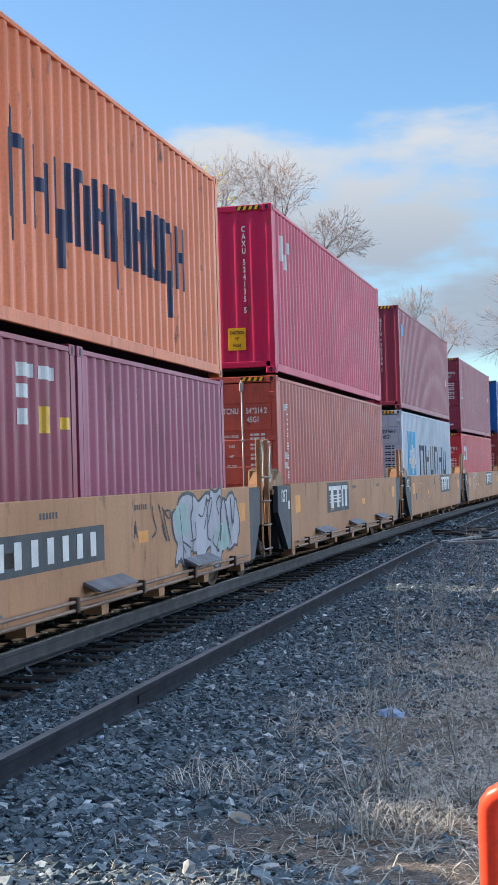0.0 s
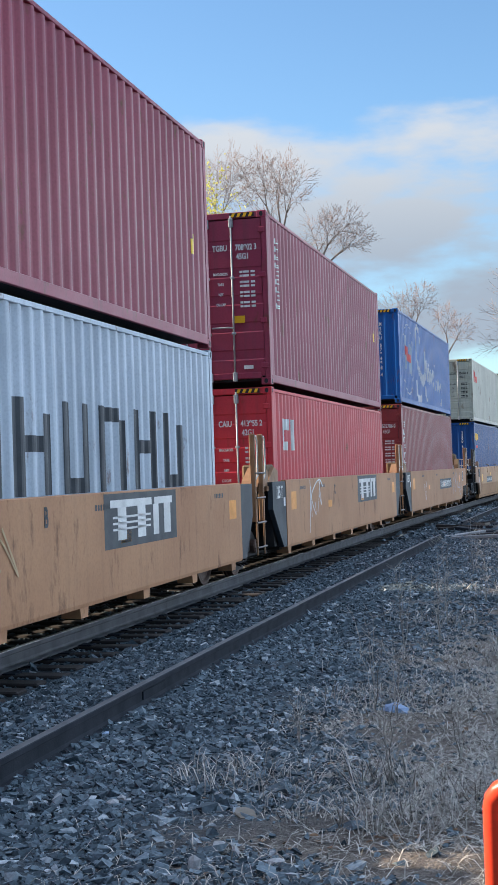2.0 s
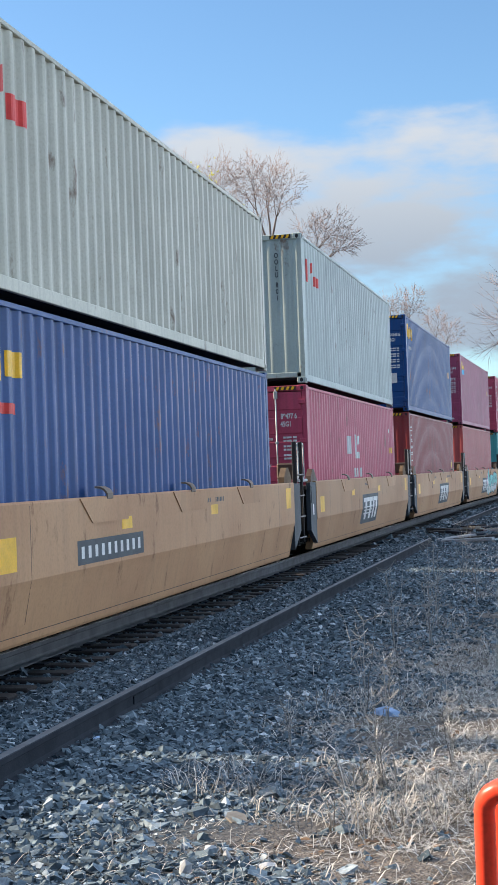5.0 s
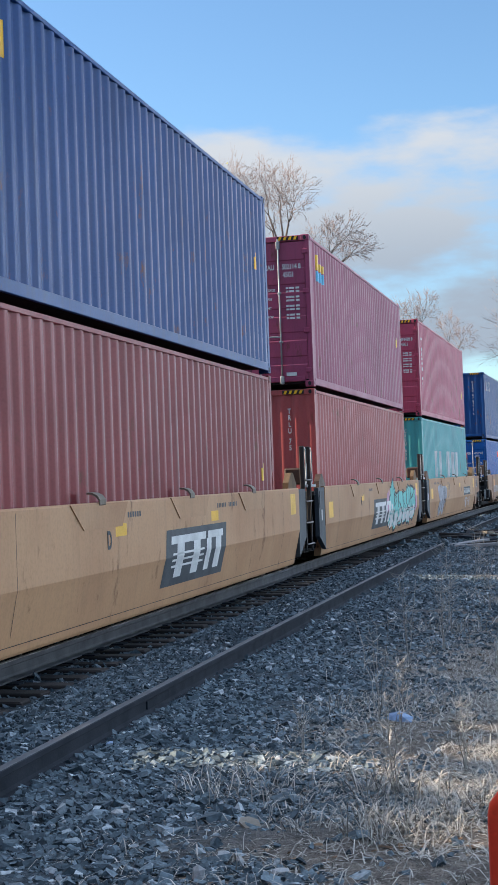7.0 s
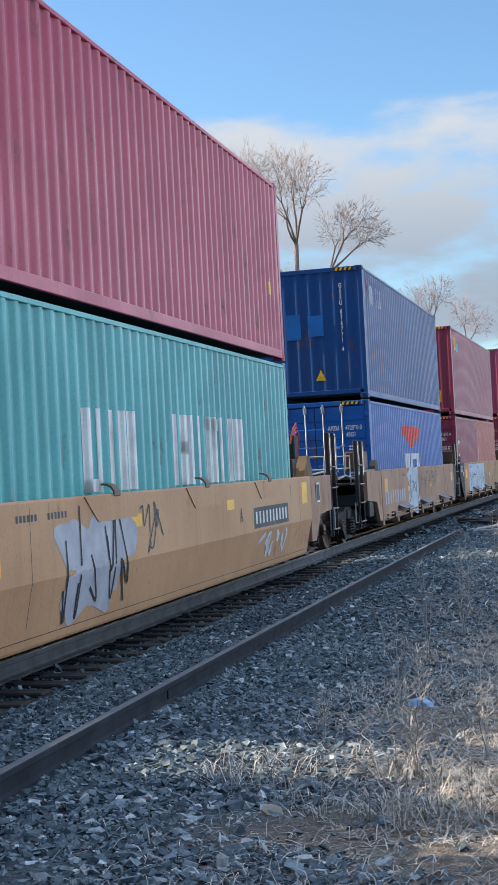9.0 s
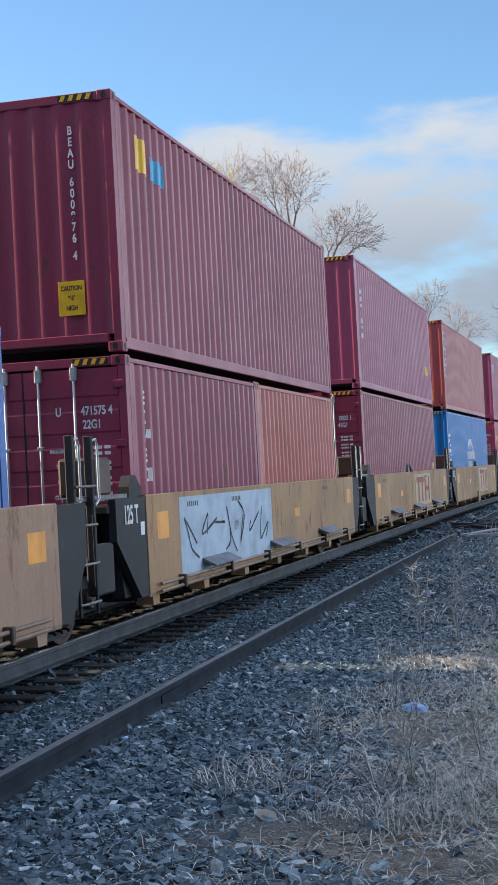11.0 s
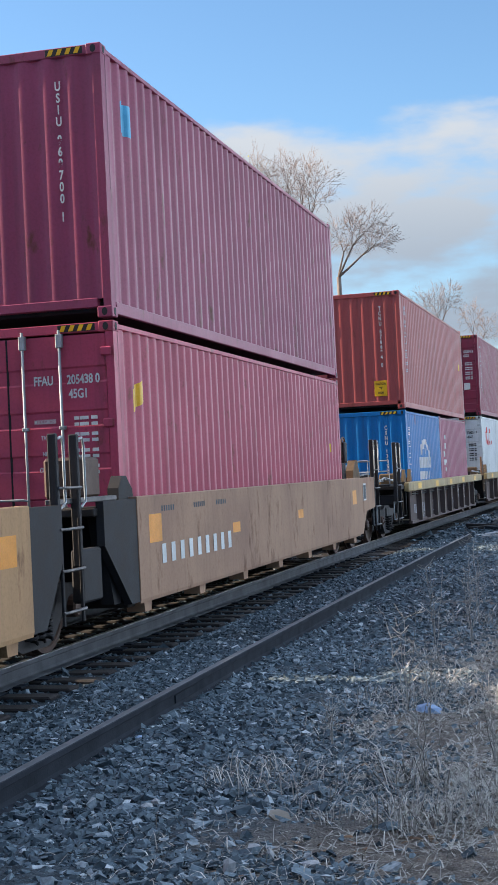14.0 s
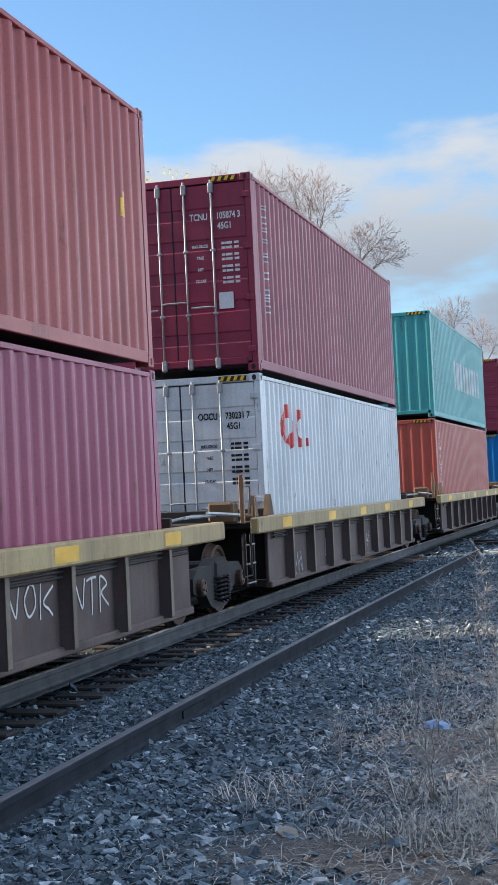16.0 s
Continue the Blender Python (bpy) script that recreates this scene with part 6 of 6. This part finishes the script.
mark(9, "b", bars(2.95, 1.42, .85, 5, .34, .2) + bars(5.85, 1.42, .86, 10, .36, .22) + [(2.95, 3.5, 1.42, 1.55, 0), (6.2, 6.6, 1.8, 1.95, 0), (7.3, 8.0, 2.1, 2.26, 0)], "white", "white word mark of plain bars")
mark(10, "t", [(.55, .75, 5.1, 5.6, 0)], "red", "red slash")
mark(10, "t", bars(.9, 5.12, .42, 6, .26, .18), "white", "white word mark of plain bars")
mark(10, "b", [(4.6, 7.6, 2.2, 2.45, 0), (5.0, 7.2, 2.05, 2.2, 0), (5.6, 6.6, 1.9, 2.05, 0)], "red", "red blot of plain bars")
mark(10, "b", [(4.95, 5.6, 1.36, 1.75, 0), (5.8, 6.1, 1.36, 1.75, 0), (6.1, 6.9, 1.6, 1.75, 0), (6.9, 7.3, 1.36, 1.75, 0)], "white", "white blocks")
mark(11, "t", [(.8, 1.3, 5.15, 5.55, 0)], "yellow", "yellow and blue sticker")
mark(11, "t", [(1.35, 1.9, 5.12, 5.4, 0)], "cyan")
upright_code(11, "b", .6, .8, 1.5, 2.6, 5)
upright_code(12, "t", .6, .8, 4.4, 5.7, 8)
mark(12, "t", [(10.95, 11.4, 4.16, 4.4, 0)], "yellow", "yellow sticker")
mark(12, "b", [(11.5, 11.7, 1.42, 1.6, 0)], "yellow")
upright_code(13, "t", .45, .8, 4.33, 5.87, 9, "silver")
emblem(13, "b", 5.33, 7.62, 1.39, 2.4)
upright_code(13, "b", .45, .8, 1.55, 2.53, 6)
mark(13, "b", [(11.2, 11.35, 1.9, 2.2, 0), (11.2, 11.35, 1.42, 1.6, 0)], "yellow")
mark(14, "t", [(.56, .98, 5.35, 5.7, 0)], "cyan", "light blue sticker")
mark(14, "b", [(.55, .9, 2.3, 2.55, .12)], "yellow")
mark(14, "b", [(11.2, 11.35, 1.9, 2.05, 0)], "yellow")
upright_code(15, "t", .6, .95, 3.88, 5.62, 10, "silver")
emblem(15, "b", 2.07, 4.18, 1.21, 2.27)
upright_code(15, "b", .4, .7, 1.4, 2.6, 7)
upright_code(15, "c", 6.9, 7.25, 1.26, 2.45, 5)
script(16, "b", (
    [(1.46, 2.28, .08), (1.40, 2.5, .11), (1.52, 2.74, .11), (1.8, 2.76, .1)],
    [(2.02, 2.62, .09), (2.0, 2.4, .1), (1.8, 2.27, .1), (1.62, 2.36, .08)],
    [(2.68, 2.7, .05), (2.42, 2.74, .08), (2.3, 2.5, .1), (2.42, 2.3, .08), (2.68, 2.32, .05)]), "red", "red emblem of plain rounded strokes")
mark(16, "b", [(2.85, 3.03, 2.24, 2.38, 0)], "red")
for i, lv, z in ((7, "t", 4.9), (8, "t", 4.95), (7, "b", 1.55), (3, "t", 4.6), (9, "t", 4.3), (2, "t", 4.5), (15, "t", 4.55)):
    mark(i, lv, [(11.35, 11.52, z, z + .2, 0), (11.4, 11.47, z + .2, z + .27, 0)], "yellow", "small yellow warning sticker")
upright_code(16, "t", .65, .95, 4.17, 5.85, 10, "silver")
mark(17, "t", bars(4.5, 4.3, .85, 9, .72, .42), "white", "white word mark of plain bars")
upright_code(17, "b", .6, .9, 1.2, 2.9, 9)
upright_code(17, "t", .6, .9, 4.0, 5.7, 8, "silver")

# placards on the leading ends
for i, x, z in ((1, .56, .60), (11, .66, .62), (13, .66, .48), (15, .66, .52)):
    p = end_mark(BOXES[i, "t"], L40, x, z, .31, .38, MARKS["yellow"], "caution_placard", "yellow caution placard")
    for k, w in enumerate(("CAUTION", "9'6\"", "HIGH")):
        write(w, .07, MARKS["black"], p, pose(x, -L40 / 2 - .009, z + .11 - k * .11, 90, 0, 0))
for i, lv, x, z in ((10, "t", .2, .55), (15, "t", -.95, 2.25), (7, "t", -.15, .45), (1, "t", -.95, 2.2)):
    end_mark(BOXES[i, lv], L40, x, z, .22, .24, MARKS["yellow"], "warning_triangle", "yellow warning triangle", tri=True)
for i, lv, x, z, w, h, c in ((3, "t", .72, 1.1, .18, .12, "yellow"), (7, "t", .78, 1.0, .26, .3, "white"), (9, "t", .5, .95, .2, .22, "white"), (16, "t", .78, 1.05, .22, .24, "white"), (16, "t", -.75, 1.9, .3, .4, "ghost"),
                             (8, "t", .8, .25, .2, .07, "white"), (3, "t", .85, .3, .16, .06, "white"), (5, "t", -.8, .95, .26, .26, "black"), (5, "t", -.8, 1.3, .16, .14, "cyan")):
    end_mark(BOXES[i, lv], L40, x, z, w, h, MARKS[c], "sticker")
for x, w, h in ((-.36, .32, .56), (.14, .34, .46)):
    end_mark(BOXES[10, "t"], L40, x, 1.63, w, h, MARKS["patch"], "paint_patch", "square of newer blue paint")

# ---- marks on the cars ----
A, Bm = MARKS["slate"], MARKS["white"]
number_bars(CARS[0], -2.9, .05, .75, 1.11, A, Bm, 7)
blob(CARS[0], -4.4, .9, 2.6, 1.0, MARKS["ghost"], 3, label="pale blue sprayed shape", x=1.4545)
for k in range(4):
    v, tall = 3.1 + k * .76, (.84, .8, .86, .74)[k]
    blob(CARS[0], v, .93, 1.0, tall + .06, MARKS["slate"], 250 + k, label="dark outline of a sprayed letter", x=1.4540 + k * .0006, rough=.2)
    blob(CARS[0], v, .93, .9, tall - .03, MARKS["silver"], 250 + k, label="silver sprayed letter shape", x=1.4543 + k * .0006, rough=.2)
blob(CARS[0], 2.95, 1.05, .6, .4, MARKS["mist"], 6, x=1.4564)
blob(CARS[0], 4.95, .75, .7, .36, MARKS["mist"], 8, x=1.4566)
scrawl(CARS[0], 2.55, 5.75, .52, 1.34, MARKS["slate"], 7, 9, .015, x=1.457)
scrawl(CARS[0], 1.6, 2.4, .8, 1.3, MARKS["slate"], 9, 3, .014)
logo_block(CARS[1], -2.96, -.53, .8, 1.37, A, Bm)
logo_block(CARS[2], .69, 3.3, .81, 1.38, A, Bm)
logo_block(CARS[3], .79, 3.4, .82, 1.38, A, Bm)
scrawl(CARS[2], -4.6, -1.6, .5, 1.3, MARKS["buff"], 11, 5, .014)
scrawl(CARS[3], -4.6, -3.1, .35, 1.38, MARKS["white"], 12, 3, .018)
number_bars(CARS[4], .25, 3.45, .78, 1.1, A, Bm, 10)
scrawl(CARS[4], -3.6, -3.2, .4, 1.2, MARKS["white"], 13, 1, .015)
scrawl(CARS[4], 3.9, 6.4, .45, 1.3, MARKS["silver"], 14, 7, .016)
number_bars(CARS[5], -4.0, -1.85, .74, .98, A, Bm, 10)
for i, a, b in ((6, -1.3, 1.1), (7, -.92, 1.84), (8, -1.05, 1.7)):
    logo_block(CARS[i], a, b, .36, 1.02, A, Bm, slant=.12)
for k in range(6):
    v, tall, low = 1.85 + k * .74, (1.0, .86, .9, .8, 1.02, .84)[k], (.3, .26, .3, .34, .28, .36)[k]
    z = low + tall / 2
    blob(CARS[8], v, z, 1.0, tall + .1, MARKS["black"], 210 + k, label="black outline of a sprayed letter", x=1.4560 + k * .0006, rough=.16)
    blob(CARS[8], v, z, .86, tall - .02, MARKS["aqua"], 210 + k, label="aqua sprayed letter shape", x=1.4564 + k * .0006, rough=.16)
    blob(CARS[8], v - .03, low + tall * .24, .66, tall * .42, MARKS["white"], 230 + k, x=1.4567 + k * .0006, rough=.3)
blob(CARS[8], 1.2, .92, .5, .5, MARKS["pink"], 241, x=1.4555, rough=.3)
blob(CARS[8], 6.1, .9, .5, .6, MARKS["pink"], 242, x=1.4555, rough=.3)
scrawl(CARS[8], 1.6, 5.9, .34, 1.28, MARKS["black"], 23, 9, .016, x=1.4612)
blob(CARS[9], -3.6, .78, 1.7, 1.05, MARKS["silver"], 31, label="silver sprayed shape with black outline", rough=.3)
scrawl(CARS[9], -4.4, -2.8, .25, 1.34, MARKS["black"], 32, 5, .02)
scrawl(CARS[9], -2.4, -1.6, .74, 1.3, MARKS["slate"], 33, 3, .012)
number_bars(CARS[9], 2.58, 4.75, .74, 1.03, A, Bm, 10)
scrawl(CARS[9], 2.9, 4.5, .3, .66, MARKS["chalk"], 36, 6, .028)
number_bars(CARS[10], -6.1, -2.9, .58, .98, None, MARKS["silver"], 9)
blob(CARS[10], -1.66, .88, 1.95, .94, MARKS["ghost"], 41, label="pale blue sprayed graffiti", rough=.22)
scrawl(CARS[10], -2.5, -.7, .5, 1.3, MARKS["black"], 42, 7, .018)
scrawl(CARS[10], -.4, 2.7, .82, 1.28, MARKS["slate"], 43, 8, .014)
plate_mark(CARS[11], -5.05, -.4, .42, 1.34, MARKS["ghost"], "graffiti", "pale blue sprayed panel")
scrawl(CARS[11], -4.9, -1.0, .5, 1.25, MARKS["black"], 44, 7, .016)
plate_mark(CARS[12], -.05, 2.85, .5, 1.32, MARKS["buff"], "owner_mark", "pale panel with plain red-brown bars")
for a, b, c, d_ in ((.1, 1.5, 1.1, 1.24), (.35, .6, .6, 1.1), (1.0, 1.25, .6, 1.1), (1.6, 1.85, .6, 1.24), (2.3, 2.55, .6, 1.24), (1.85, 2.3, .86, .98)):
    plate_mark(CARS[12], a, b, c, d_, MARKS["oxide"], "bar", x=1.456)
for a, b, c, d_ in ((.75, 2.2, 1.1, 1.22), (1.0, 1.3, .5, 1.1), (1.8, 2.05, .5, 1.1), (2.5, 2.8, .5, 1.22), (2.95, 3.2, .5, 1.22)):
    plate_mark(CARS[13], a - .05, b - .05, c + .03, d_ + .03, MARKS["oxide"], "bar", x=1.456)
plate_mark(CARS[13], .4, 3.35, .46, 1.32, MARKS["buff"], "owner_mark", "pale panel with plain red-brown bars")
script_on_car(CARS[13], (
    [(-1.18, 1.26, .016), (-1.63, 1.2, .018), (-1.78, .98, .018), (-1.58, .88, .018), (-1.33, .95, .02), (-1.38, .8, .018), (-1.68, .38, .02), (-1.28, .36, .02)],
    [(-0.88, .2, .014), (-0.98, .7, .018), (-1.03, 1.24, .018), (-0.78, .72, .018), (-0.58, 1.22, .018), (-0.38, .5, .02), (-0.23, .24, .014)],
    [(-0.08, 1.2, .012), (-0.03, .9, .02), (0.22, .95, .02), (0.12, .6, .025), (0.17, .3, .02)]), MARKS["slate"])
part("lift_loop", Solid().tube([(1.4, -1.05, 1.4), (1.4, -.95, 1.56), (1.4, -.8, 1.6), (1.42, -.65, 1.52), (1.45, -.6, 1.38)], .032, 7), STEP, CARS[12], "worn curved steel loop")
part("sill_bracket", Solid().box(1.44, 1.50, -.4, .22, .14, .5, .012), DRAB, CARS[13])
part("lift_loop", Solid().tube([(1.4, -.55, 1.4), (1.4, -.35, 1.56), (1.4, -.15, 1.56), (1.4, .0, 1.4)], .03, 7), BLACK, CARS[13], "dark steel loop")
script_on_car(CARS[15], (
    [(1.86, .86, .012), (1.95, .7, .012), (2.02, .62, .012), (2.06, .75, .012), (2.1, .88, .012)],
    [(2.3, .86, .012), (2.2, .74, .012), (2.28, .6, .012), (2.42, .68, .012), (2.4, .84, .012), (2.3, .87, .012)],
    [(2.55, .86, .012), (2.53, .7, .012), (2.52, .54, .012)], [(2.82, .82, .012), (2.6, .7, .012), (2.72, .62, .012), (2.8, .56, .012)],
    [(3.22, .56, .012), (3.28, .7, .012), (3.32, .82, .012), (3.42, .66, .012), (3.5, .56, .012), (3.54, .7, .012), (3.58, .84, .012)],
    [(3.62, .8, .012), (3.75, .82, .012), (3.88, .82, .012)], [(3.76, .82, .012), (3.75, .66, .012), (3.74, .46, .012)],
    [(3.95, .48, .012), (3.96, .66, .012), (3.98, .82, .012), (4.15, .74, .012), (4.0, .66, .012), (4.2, .52, .012)]), MARKS["white"], x=1.337)
for v in (-5.95, -5.75, -5.15, -4.9, -4.65, -4.4):
    plate_mark(CARS[15], v, v + .12, .42, .64, MARKS["silver"], "number_bar", x=1.338)
number_bars(CARS[14], -5.68, -2.5, .6, .93, None, Bm, 9)
for i in (1, 2, 3, 4, 11, 13):
    write("125 T", .25, MARKS["white"], CARS[i], pose(1.446, -6.74, 1.2, 90, 0, 90))
    plate_mark(CARS[i], -6.45, -6.32, .98, 1.12, MARKS["white"], "sticker", x=1.446)
write("40", .26, MARKS["slate"], CARS[2], pose(1.454, -5.15, .8, 90, 0, 90))
for i, ch, v, z in ((0, "A", 1.1, 1.0), (3, "C", -1.9, 1.15), (2, "B", -.9, 1.2), (7, "D", -2.8, 1.0), (8, "E", -2.6, 1.02), (9, "A", 1.9, .95)):
    write(ch, .24, MARKS["slate"], CARS[i], pose(1.454, v, z, 90, 0, 90))
for i in range(15):
    rng = random.Random(300 + i)
    for k in range(3):
        v = rng.uniform(-5.5, 5.5)
        for j in range(6):
            a = v + j * .08
            plate_mark(CARS[i], a, a + .05, 1.22, 1.28, MARKS["slate"], "stencil_bar", x=1.4524)


motions()
